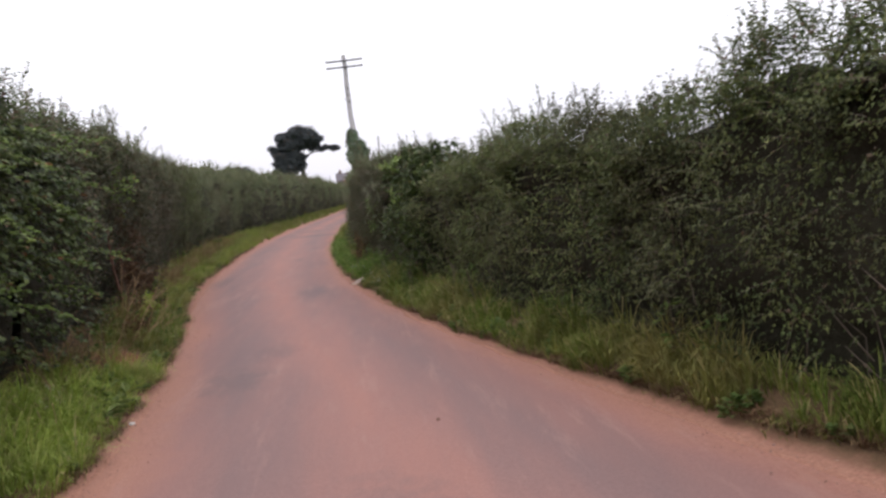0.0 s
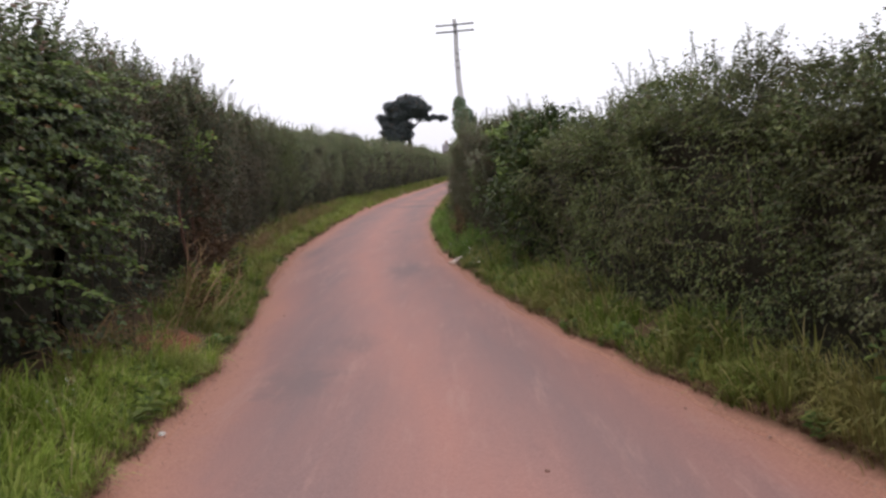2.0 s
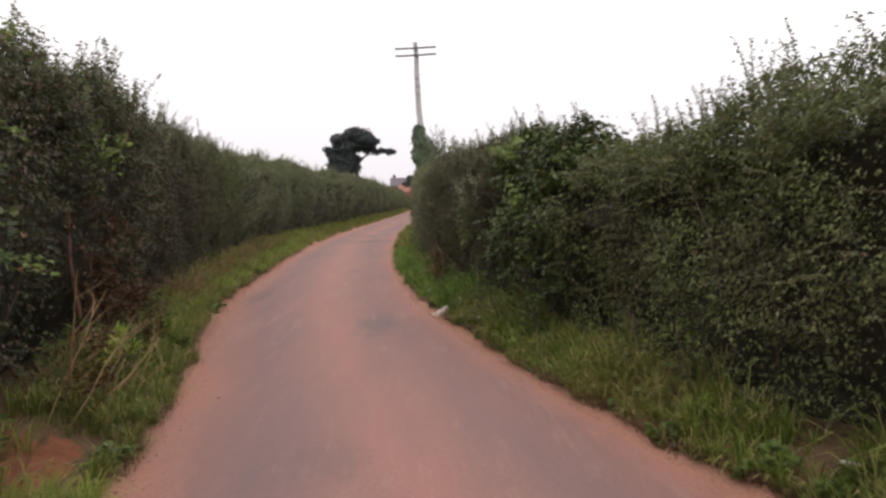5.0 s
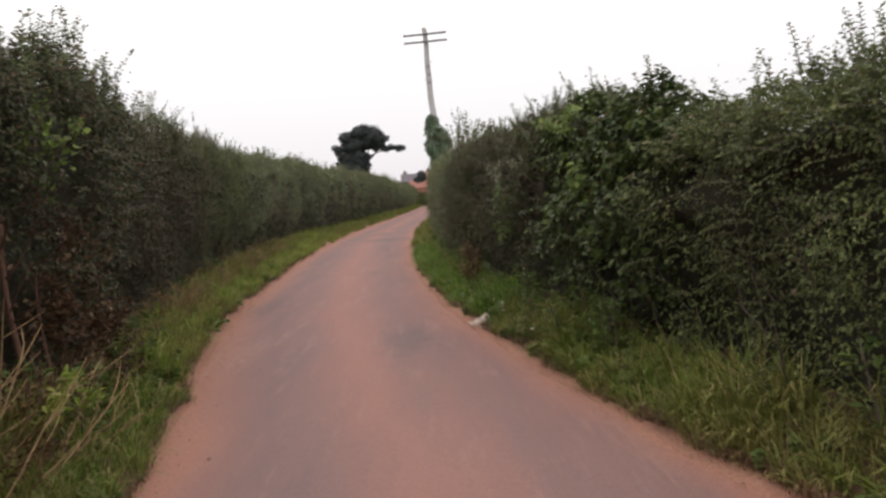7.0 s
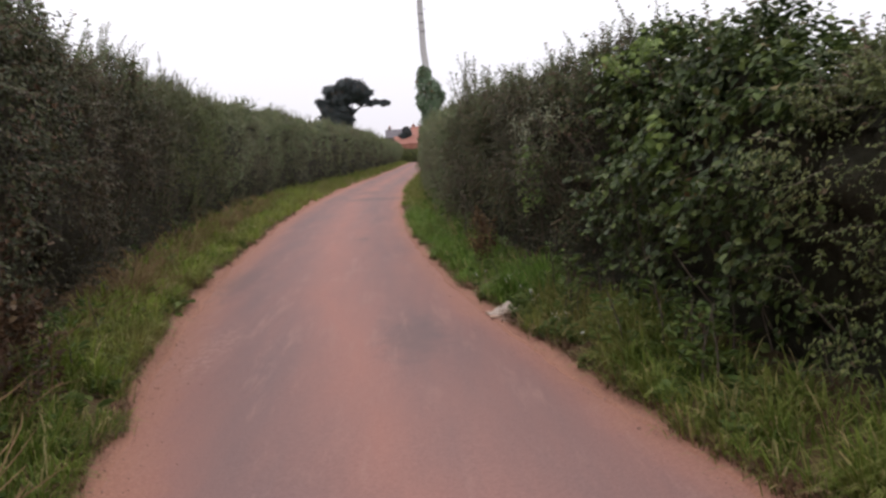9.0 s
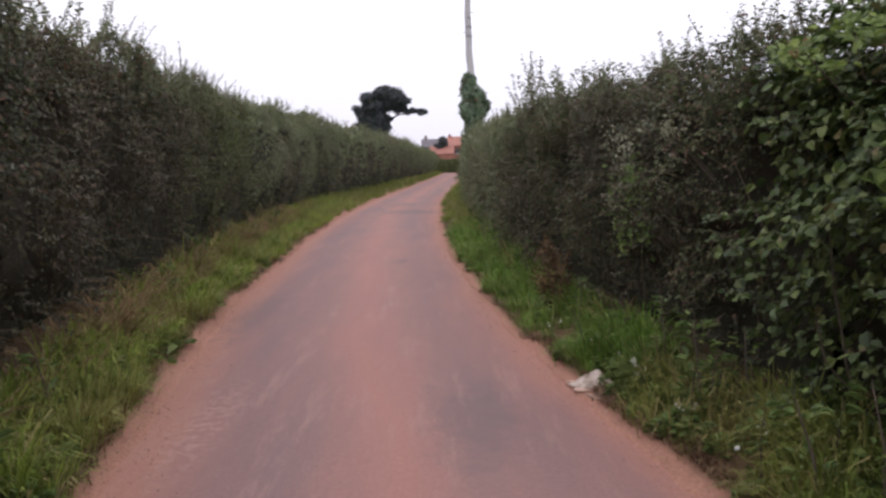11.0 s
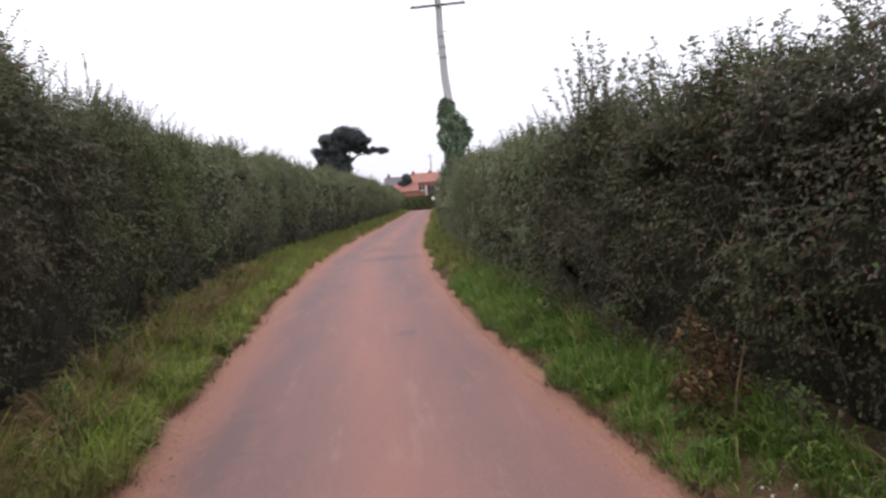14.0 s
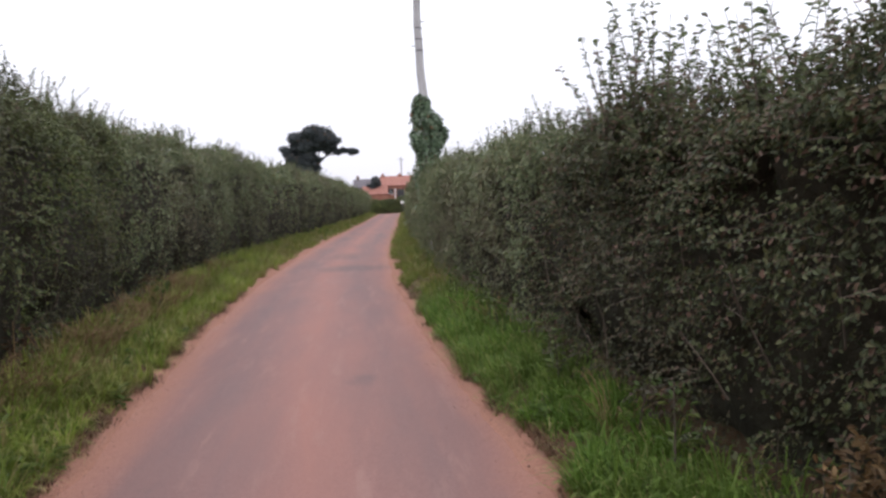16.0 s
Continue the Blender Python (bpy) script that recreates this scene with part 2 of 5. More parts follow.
M_GRASSFRESH = leaf_material("fresh_grass_blade", [(0.07, 0.14, 0.024), (0.11, 0.2, 0.034), (0.15, 0.26, 0.044), (0.21, 0.3, 0.07)], dead=(0.36, 0.31, 0.15), dead_share=0.08, through_light=0.4, patch=(0.16, 0.2, 0.06), patch_scale=0.5, spec=0.22)
M_THATCH = leaf_material("dead_thatch", [(0.07, 0.035, 0.022), (0.12, 0.062, 0.038), (0.19, 0.11, 0.066), (0.09, 0.06, 0.03)], dead=(0.26, 0.18, 0.1), dead_share=0.12, through_light=0.1, spec=0.22)
M_WEED = leaf_material("broad_weed_leaf", [(0.065, 0.105, 0.03), (0.095, 0.145, 0.042), (0.13, 0.18, 0.055), (0.15, 0.19, 0.06)], dead=(0.16, 0.19, 0.06), dead_share=0.02, through_light=0.3, spec=0.22)
M_STRAW = plain("dry_stalk", (0.15, 0.095, 0.048), (0.28, 0.19, 0.1), 14.0, 0.8)
M_TWIG = plain("twig_bark", (0.07, 0.056, 0.045), (0.14, 0.11, 0.088), 20.0, 0.85)
M_REDBARK = plain("red_brown_bark", (0.07, 0.036, 0.026), (0.12, 0.064, 0.045), 16.0, 0.85, 0.6, 0.01)
# Solid shell for the inner twigs, coloured dark as the shade between leaves.
M_CORE = plain("hedge_inner_twig_shade", (0.022, 0.021, 0.014), (0.05, 0.046, 0.031), 9.0, 0.95, 1.0, 0.05)
M_POLE = plain("weathered_pole_wood", (0.3, 0.285, 0.3), (0.47, 0.45, 0.47), 3.0, 0.85, 0.4, 0.01, stretch=(6, 6, 0.5))
M_DARKWOOD = plain("dark_arm_wood", (0.085, 0.08, 0.09), (0.15, 0.145, 0.155), 8.0, 0.8)
M_PORCELAIN = plain("insulator_glaze", (0.32, 0.3, 0.3), (0.45, 0.43, 0.42), 8.0, 0.25, 0.0)
M_IRON = plain("dark_iron", (0.05, 0.05, 0.055), (0.1, 0.09, 0.09), 20.0, 0.6, 0.2, 0.002, 0.6)
M_SACK = plain("soiled_white_sack", (0.24, 0.18, 0.15), (0.62, 0.53, 0.46), 11.0, 0.75, 0.8, 0.02)
M_CARD = plain("damp_card", (0.36, 0.23, 0.18), (0.52, 0.38, 0.31), 12.0, 0.85)
M_PAPER = plain("white_paper", (0.5, 0.48, 0.45), (0.66, 0.65, 0.62), 25.0, 0.8)
M_STONE = plain("red_stone", (0.2, 0.115, 0.095), (0.34, 0.21, 0.175), 25.0, 0.9, 0.6, 0.01)
M_MUD = plain("dark_clod", (0.035, 0.026, 0.024), (0.075, 0.055, 0.05), 40.0, 0.9, 0.6, 0.01)
M_SLATE = plain("grey_slate", (0.09, 0.08, 0.09), (0.15, 0.135, 0.15), 1.5, 0.95, 0.4, 0.02, stretch=(1, 1, 3))
M_TILE = plain("orange_clay_tile", (0.21, 0.09, 0.072), (0.31, 0.15, 0.122), 1.2, 0.8, 0.4, 0.02, stretch=(3, 1, 1))
M_RENDER = plain("pale_rendered_wall", (0.19, 0.15, 0.14), (0.26, 0.21, 0.195), 0.8, 0.9)
M_BRICK = plain("red_brick_wall", (0.24, 0.095, 0.072), (0.32, 0.15, 0.11), 2.0, 0.9)
M_GLASSDARK = plain("dark_window_glass", (0.02, 0.02, 0.022), (0.04, 0.04, 0.045), 2.0, 0.15, 0.0)
M_WHITE = plain("white_paint", (0.68, 0.67, 0.66), (0.8, 0.8, 0.79), 5.0, 0.6)
M_LIMB = plain("oak_bark", (0.03, 0.028, 0.028), (0.06, 0.055, 0.05), 3.0, 0.9, 0.8, 0.05)


def road_material():
    """Worn single-track tarmac under a film of red soil dust."""
    m, nt, bsdf = material("dusty_red_tarmac")
    uv = nt.nodes.new("ShaderNodeUVMap").outputs[0]
    sep = nt.nodes.new("ShaderNodeSeparateXYZ")
    nt.links.new(uv, sep.inputs[0])
    obj = nt.nodes.new("ShaderNodeTexCoord").outputs["Object"]
    mp = nt.nodes.new("ShaderNodeMapping")
    mp.inputs["Scale"].default_value = (1.0, 0.12, 1.0)
    nt.links.new(obj, mp.inputs["Vector"])
    streak = noisy(nt, 1.1, 5.0, 0.6, mp.outputs[0])
    wobble = calc(nt, "MULTIPLY", calc(nt, "SUBTRACT", noisy(nt, 0.35, 3.0, 0.5, obj), 0.5), 0.12)
    u = calc(nt, "ADD", sep.outputs["X"], wobble)
    lane = ramp(nt, u, [(0.0, (1, 1, 1)), (0.07, (0.85,) * 3), (0.15, (0.4,) * 3), (0.25, (0.12,) * 3), (0.36, (0.3,) * 3), (0.5, (0.72,) * 3),
                        (0.62, (0.36,) * 3), (0.74, (0.2,) * 3), (0.85, (0.42,) * 3), (0.93, (0.85,) * 3), (1.0, (1, 1, 1))])
    dust = calc(nt, "ADD", calc(nt, "MULTIPLY", lane, 0.95), calc(nt, "MULTIPLY", calc(nt, "SUBTRACT", streak, 0.45), 1.3), True)
    fine = noisy(nt, 55.0, 5.0, 0.7, obj)
    grit = noisy(nt, 240.0, 2.0, 0.7, obj)
    tar = ramp(nt, fine, [(0.3, (0.13, 0.084, 0.083)), (0.7, (0.182, 0.12, 0.118))])
    soil = ramp(nt, fine, [(0.3, (0.245, 0.11, 0.088)), (0.7, (0.33, 0.158, 0.126))])
    col = mixed(nt, dust, tar, soil)
    # loose orange soil washed down from the banks
    washed = ramp(nt, calc(nt, "ADD", u, calc(nt, "MULTIPLY", calc(nt, "SUBTRACT", noisy(nt, 3.0, 5.0, 0.7, obj), 0.5), 0.12)),
                  [(0.06, (1, 1, 1)), (0.16, (0, 0, 0)), (0.87, (0, 0, 0)), (0.96, (1, 1, 1))])
    col = mixed(nt, calc(nt, "MULTIPLY", washed, 0.8), col, ramp(nt, fine, [(0.3, (0.22, 0.1, 0.068)), (0.7, (0.37, 0.19, 0.138))]))
    # old dark repairs and damp stains with ragged outlines
    for (cx, cy, rx, ry, depth) in ((-0.92, 9.0, 0.42, 0.75, 0.5), (-0.62, 10.5, 0.34, 0.6, 0.35), (-0.5, 16.6, 0.4, 1.1, 0.5), (-1.6, 41.5, 1.3, 1.6, 0.7),
                                    (-2.0, 47.0, 0.8, 2.5, 0.5), (-1.36, 26.0, 0.2, 0.35, 0.45), (-2.9, 21.0, 0.3, 2.0, 0.5), (0.6, 4.5, 0.5, 1.1, 0.35)):
        shift = nt.nodes.new("ShaderNodeMapping")
        shift.vector_type = "TEXTURE"
        shift.inputs["Location"].default_value, shift.inputs["Scale"].default_value = (cx, cy, 0), (rx, ry, 50)
        nt.links.new(obj, shift.inputs["Vector"])
        dist = nt.nodes.new("ShaderNodeVectorMath")
        dist.operation = "LENGTH"
        nt.links.new(shift.outputs[0], dist.inputs[0])
        ragged = calc(nt, "ADD", dist.outputs["Value"], calc(nt, "MULTIPLY", calc(nt, "SUBTRACT", noisy(nt, 4.5, 5.0, 0.7, obj), 0.5), 2.2))
        mask = calc(nt, "MULTIPLY", ramp(nt, ragged, [(0.35, (1, 1, 1)), (1.0, (0, 0, 0))]), depth)
        col = mixed(nt, mask, col, (0.115, 0.084, 0.084))
    # pale scuffs where chippings show
    scuff = calc(nt, "MULTIPLY", ramp(nt, noisy(nt, 3.2, 7.0, 0.8, mp.outputs[0]), [(0.54, (0, 0, 0)), (0.68, (1, 1, 1))]), 0.45)
    col = mixed(nt, scuff, col, (0.31, 0.185, 0.16))
    # a strip of bare chippings in the near wheel track
    shift = nt.nodes.new("ShaderNodeMapping")
    shift.vector_type = "TEXTURE"
    shift.inputs["Location"].default_value, shift.inputs["Scale"].default_value = (-2.36, 16.6, 0), (0.26, 1.5, 50)
    nt.links.new(obj, shift.inputs["Vector"])
    dist = nt.nodes.new("ShaderNodeVectorMath")
    dist.operation = "LENGTH"
    nt.links.new(shift.outputs[0], dist.inputs[0])
    worn = ramp(nt, dist.outputs["Value"], [(0.3, (1, 1, 1)), (1.0, (0, 0, 0))])
    chips = ramp(nt, noisy(nt, 11.0, 5.0, 0.75, obj), [(0.47, (0, 0, 0)), (0.6, (1, 1, 1))])
    col = mixed(nt, calc(nt, "MULTIPLY", calc(nt, "MULTIPLY", worn, chips), 0.45), col, (0.4, 0.25, 0.21))
    nt.links.new(col, bsdf.inputs["Base Color"])
    bsdf.inputs["Roughness"].default_value = 0.82
    bsdf.inputs["Specular IOR Level"].default_value = 0.3
    relief(nt, bsdf, calc(nt, "ADD", calc(nt, "MULTIPLY", grit, 0.6), fine), 0.35, 0.006)
    return m


def verge_material():
    """Red soil at the road's lip and in bare spots, turf and litter further in."""
    m, nt, bsdf = material("verge_soil_and_turf")
    uv = nt.nodes.new("ShaderNodeUVMap").outputs[0]
    sep = nt.nodes.new("ShaderNodeSeparateXYZ")
    nt.links.new(uv, sep.inputs[0])
    n = noisy(nt, 5.0, 6.0, 0.7)
    fine = noisy(nt, 40.0, 4.0, 0.7)
    edge = calc(nt, "ADD", sep.outputs["X"], calc(nt, "MULTIPLY", calc(nt, "SUBTRACT", n, 0.5), 0.35))
    soil = ramp(nt, fine, [(0.3, (0.215, 0.1, 0.068)), (0.7, (0.36, 0.185, 0.134))])
    turf = ramp(nt, fine, [(0.3, (0.06, 0.034, 0.018)), (0.7, (0.115, 0.07, 0.036))])
    nt.links.new(mixed(nt, ramp(nt, edge, [(0.16, (0, 0, 0)), (0.36, (1, 1, 1))]), soil, turf), bsdf.inputs["Base Color"])
    bsdf.inputs["Roughness"].default_value = 0.95
    bsdf.inputs["Specular IOR Level"].default_value = 0.3
    relief(nt, bsdf, calc(nt, "ADD", fine, n), 0.5, 0.02)
    return m


M_ROAD, M_VERGE = road_material(), verge_material()
M_FIELD = plain("field_grass", (0.05, 0.08, 0.025), (0.09, 0.12, 0.04), 0.08, 0.95)
M_SOIL = plain("bare_red_soil", (0.12, 0.042, 0.022), (0.22, 0.08, 0.042), 8.0, 0.95, 0.8, 0.03)


# ---- mesh helpers ----
def raw_mesh(name, verts, quads=None, tris=None, uvs=None, smooth=False):
    """A mesh straight from numpy arrays; uvs are per vertex."""
    me = bpy.data.meshes.new(name)
    faces = [np.asarray(f, np.int32) for f in (quads, tris) if f is not None and len(f)]
    loops = np.concatenate([f.ravel() for f in faces])
    sizes = np.concatenate([np.full(len(f), f.shape[1], np.int32) for f in faces])
    me.vertices.add(len(verts))
    me.vertices.foreach_set("co", np.asarray(verts, np.float32).ravel())
    me.loops.add(len(loops))
    me.loops.foreach_set("vertex_index", loops)
    me.polygons.add(len(sizes))
    me.polygons.foreach_set("loop_start", np.r_[0, np.cumsum(sizes)[:-1]].astype(np.int32))
    if uvs is not None:
        layer = me.uv_layers.new(name="UVMap")
        layer.data.foreach_set("uv", np.asarray(uvs, np.float32)[loops].ravel())
    me.update(calc_edges=True)
    me.validate()
    me.polygons.foreach_set("use_smooth", np.full(len(sizes), smooth))
    return me


def mesh_object(name, me, mat, parent=None, label="", kind=""):
    ob = new(name, me)
    me.materials.append(mat)
    ob.parent = parent
    return tagged(ob, label=label, kind=kind)


def part(name, bm, mat, parent, label="", smooth=False):
    me = bpy.data.meshes.new(name)
    bm.to_mesh(me)
    bm.free()
    me.polygons.foreach_set("use_smooth", np.full(len(me.polygons), smooth))
    return mesh_object(name, me, mat, parent, label)


def thing(name, label, category, at=(0, 0, 0), group="", kind=""):
    ob = new(name)
    ob.location = at
    ob.empty_display_size = 0.2
    return tagged(ob, label, category, group, kind)


def box_bm(bm, lo, hi, bevel=0.0):
    r = bmesh.ops.create_cube(bm, size=1.0)
    for v in r["verts"]:
        v.co = Vector([lo[i] + (v.co[i] + 0.5) * (hi[i] - lo[i]) for i in range(3)])
    if bevel:
        edges = list({e for v in r["verts"] for e in v.link_edges})
        bmesh.ops.bevel(bm, geom=edges, offset=bevel, segments=2, affect="EDGES")
    return bm


def tube_arrays(points, radii, sides=5):
    """Vertices and quads of a tapering tube through points."""
    points = np.asarray(points, float)
    d = np.gradient(points, axis=0)
    d /= np.linalg.norm(d, axis=1, keepdims=True) + 1e-9
    ref = np.where(np.abs(d[:, 2:3]) > 0.9, [[1.0, 0, 0]], [[0, 0, 1.0]])
    a = np.cross(d, ref)
    a /= np.linalg.norm(a, axis=1, keepdims=True)
    b = np.cross(d, a)
    ang = np.arange(sides) / sides * 2 * np.pi
    ring = a[:, None] * np.cos(ang)[None, :, None] + b[:, None] * np.sin(ang)[None, :, None]
    v = (points[:, None] + ring * np.asarray(radii)[:, None, None]).reshape(-1, 3)
    i = np.arange(len(points) - 1)[:, None] * sides
    j = np.arange(sides)[None]
    k = (j + 1) % sides
    q = np.stack([i + j, i + k, i + sides + k, i + sides + j], -1).reshape(-1, 4)
    return v, q


class Soup:
    """Collects vertices and quads of many small pieces into one mesh."""

    def __init__(self):
        self.v, self.q, self.n = [], [], 0

    def add(self, v, q):
        self.v.append(v)
        self.q.append(np.asarray(q) + self.n)
        self.n += len(v)

    def mesh(self, name, smooth=True):
        return raw_mesh(name, np.concatenate(self.v), np.concatenate(self.q), smooth=smooth)


def unit(v):
    return v / (np.linalg.norm(v, axis=-1, keepdims=True) + 1e-9)


def leaf_arrays(rng, base, normal, size, width=0.62, droop=0.35, wild=0.8, axis=None, fine=True):
    """Folded pointed (or lobed) leaves, two quads each: base points, the ways they face, lengths."""
    n = len(base)
    nrm = unit(normal + rng.normal(0, wild * 0.6, (n, 3)) + [0, 0, 0.6])
    way = rng.normal(0, 1, (n, 3)) if axis is None else axis + rng.normal(0, 0.35, (n, 3))
    way[:, 2] -= droop
    way = unit(way - nrm * (way * nrm).sum(1, keepdims=True))
    side = np.cross(nrm, way)
    s = np.asarray(size)[:, None]
    w = s * width * 0.5 * rng.uniform(0.8, 1.2, (n, 1))
    lift = s * rng.uniform(0.05, 0.22, (n, 1))
    curl = s * rng.uniform(-0.18, 0.05, (n, 1))
    if not fine:
        v = np.stack([base, base + way * s * 0.5 + side * w + nrm * lift, base + way * s + nrm * curl, base + way * s * 0.5 - side * w + nrm * lift], 1).reshape(-1, 3)
        return v, np.arange(n * 4).reshape(-1, 4)
    p0 = base
    p1 = base + way * s * 0.3 + side * w + nrm * lift
    waist, far = (0.32, 0.5) if fine == "lobed" else (0.8, 0.72)
    p2 = base + way * s * far + side * w * waist + nrm * lift
    p3 = base + way * s + nrm * curl
    p4 = base + way * s * far - side * w * waist + nrm * lift
    p5 = base + way * s * 0.3 - side * w + nrm * lift
    v = np.stack([p0, p1, p2, p3, p4, p5], 1).reshape(-1, 3)
    i = np.arange(n)[:, None] * 6
    q = np.concatenate([i + [0, 1, 2, 3], i + [0, 3, 4, 5]])
    return v, q


# ---- ground, road, verges ----
def build_ground():
    n = 40
    g = np.sign(np.linspace(-1, 1, n)) * np.abs(np.linspace(-1, 1, n)) ** 2.5 * 2500
    x, y = np.meshgrid(g, g + 60, indexing="ij")
    v = np.stack([x, y, np.full_like(x, -0.12)], -1).reshape(-1, 3)
    i, j = np.meshgrid(np.arange(n - 1), np.arange(n - 1), indexing="ij")
    a = (i * n + j).ravel()
    me = raw_mesh("ground", v, np.stack([a, a + n, a + n + 1, a + 1], -1))
    tagged(mesh_object("ground", me, M_FIELD), "flat green pasture behind the hedges", "field", kind="structure")


def strip(name, ys, xs_of, z_of, u, mat, label, category):
    """A long ribbon: lateral steps u, x and z from functions of (u, y)."""
    yy, uu = np.meshgrid(ys, u, indexing="ij")
    xx = xs_of(uu, yy)
    zz = z_of(uu, xx, yy)
    v = np.stack([xx, yy, zz], -1).reshape(-1, 3)
    m = len(u)
    i, j = np.meshgrid(np.arange(len(ys) - 1), np.arange(m - 1), indexing="ij")
    a = (i * m + j).ravel()
    me = raw_mesh(name, v, np.stack([a, a + 1, a + m + 1, a + m], -1), uvs=np.stack([uu, yy], -1).reshape(-1, 2), smooth=True)
    return tagged(mesh_object(name, me, mat), label, category, kind="structure")


LANE_YS = np.r_[np.arange(-28, 0, 0.5), np.arange(0, 60, 0.12), np.arange(60, 157.1, 0.5)]
build_ground()
strip("road", LANE_YS, lambda u, y: along(ROAD_L, y) - 0.15 + u * (along(ROAD_R, y) - along(ROAD_L, y) + 0.3),
      lambda u, x, y: 0.03 * (1 - (2 * u - 1) ** 2) - 0.017 + 0.012 * (lumps(x * 1.3, y * 0.9) - 0.5) * (1 - (2 * u - 1) ** 6), np.linspace(0, 1, 22), M_ROAD,
      "narrow tarmac lane dusted with red soil", "lane")


def verge(side):
    edge, face = (ROAD_L, FACE_L) if side < 0 else (ROAD_R, FACE_R)

    def xs(u, y):
        ragged = 0.1 * (lumps(y * 1.7 + side * 9, 3.3 + 0 * y) - 0.5) + 0.03 * (lumps(y * 6.1, 8.1 + side + 0 * y) - 0.5)
        e, f = along(edge, y) - side * 0.06 + ragged, along(face, y)
        return e + u * (f - e)

    def zs(u, x, y):
        return np.where(u <= 0, -0.014, bank_height(side, x, y) + 0.012 * (lumps(x * 9, y * 9) - 0.5) * np.clip(u * 6, 0, 1))

    strip("verge", LANE_YS, xs, zs, np.r_[0, 0.03, 0.08, 0.15, 0.25, 0.36, 0.5, 0.65, 0.8, 1.0, 1.4, 1.8, 2.3], M_VERGE,
          "low grassy bank with a bare red soil lip", "verge")


verge(-1), verge(1)
strip("road", np.linspace(157.6, 161.6, 6), lambda u, y: -60 + u * 140, lambda u, x, y: 0.0 + 0 * x, np.linspace(0, 1, 60), M_ROAD,
      "dusty tarmac side road crossing the lane's end", "lane")


# ---- hedges ----
def hedge_profile(h, side=1):
    """Outline of a clipped hedge across its line, as (outward, up) pairs from the road-side foot over the top to the back."""
    foot = [[-0.2, 0.0], [-0.02, 0.1 * h], [0.04, 0.28 * h], [0.05, 0.55 * h], [0.0, 0.8 * h], [-0.14, 0.93 * h]]
    if side < 0:  # this side is undercut
        foot = [[-0.45, 0.0], [-0.26, 0.1 * h], [-0.1, 0.28 * h], [0.04, 0.55 * h], [0.08, 0.8 * h], [-0.08, 0.93 * h]]
    return np.array(foot + [[-0.4, h], [-0.8, 1.02 * h],
                     [-1.15, 0.96 * h], [-1.35, 0.8 * h], [-1.42, 0.4 * h], [-1.35, 0.0]])



PROFILE_STEPS = np.r_[0, np.cumsum(np.linalg.norm(np.diff(hedge_profile(2.7), axis=0), axis=1))]
PROFILE_STEPS = PROFILE_STEPS / PROFILE_STEPS[-1]


def hedge_points(side, y, p, depth, bump=1.0):
    """Points on (or depth inside) the hedge: p runs 0..1 round the outline; returns places and outward ways."""
    face, top = (FACE_L, TOP_L) if side < 0 else (FACE_R, TOP_R)
    h = along(top, y) - 0.1 + 0.22 * (lumps(y * 1.3 + 3, 0 * y + side * 5) - 0.5) + 0.12 * (lumps(y * 4.1, 0 * y + side * 2) - 0.5)
    unit_h = hedge_profile(1.0, side)
    o, z = np.interp(p, PROFILE_STEPS, unit_h[:, 0]), np.interp(p, PROFILE_STEPS, unit_h[:, 1]) * h
    e = 0.004
    do = np.interp(p + e, PROFILE_STEPS, unit_h[:, 0]) - np.interp(p - e, PROFILE_STEPS, unit_h[:, 0])
    dz = (np.interp(p + e, PROFILE_STEPS, unit_h[:, 1]) - np.interp(p - e, PROFILE_STEPS, unit_h[:, 1])) * h
    ln = np.hypot(do, dz) + 1e-9
    no, nz = dz / ln, -do / ln
    lump = (0.5 if side < 0 else 0.28) * (lumps(y * 0.75 + 20 * side, p * 7 + 3) - 0.5) + 0.34 * (lumps(y * 2.1, p * 17 + 31 * side) - 0.5) + 0.2 * (lumps(y * 5.3, p * 41) - 0.5)
    out = lump * bump - depth
    x = along(face, y) - side * (o + no * out)
    foot = 0.2 * np.clip(np.minimum(p, 1 - p) * 12, 0, 1)
    return np.stack([x, y, 0.1 + z + nz * out * np.clip(foot * 5, 0, 1)], -1), np.stack([-side * no, 0 * y, nz], -1)


# A closed shell behind the leaves; its dark colour stands in for gap shade.
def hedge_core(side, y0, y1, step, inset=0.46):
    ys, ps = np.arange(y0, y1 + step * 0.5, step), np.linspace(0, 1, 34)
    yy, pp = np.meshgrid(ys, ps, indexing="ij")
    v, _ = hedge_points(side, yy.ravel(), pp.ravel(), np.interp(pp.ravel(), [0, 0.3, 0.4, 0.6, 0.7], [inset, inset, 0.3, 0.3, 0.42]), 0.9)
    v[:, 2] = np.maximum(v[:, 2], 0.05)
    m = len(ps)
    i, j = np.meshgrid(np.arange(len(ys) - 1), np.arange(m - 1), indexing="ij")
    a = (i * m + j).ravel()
    return raw_mesh("woody_shade_core", v, np.stack([a, a + 1, a + m + 1, a + m], -1), smooth=True)


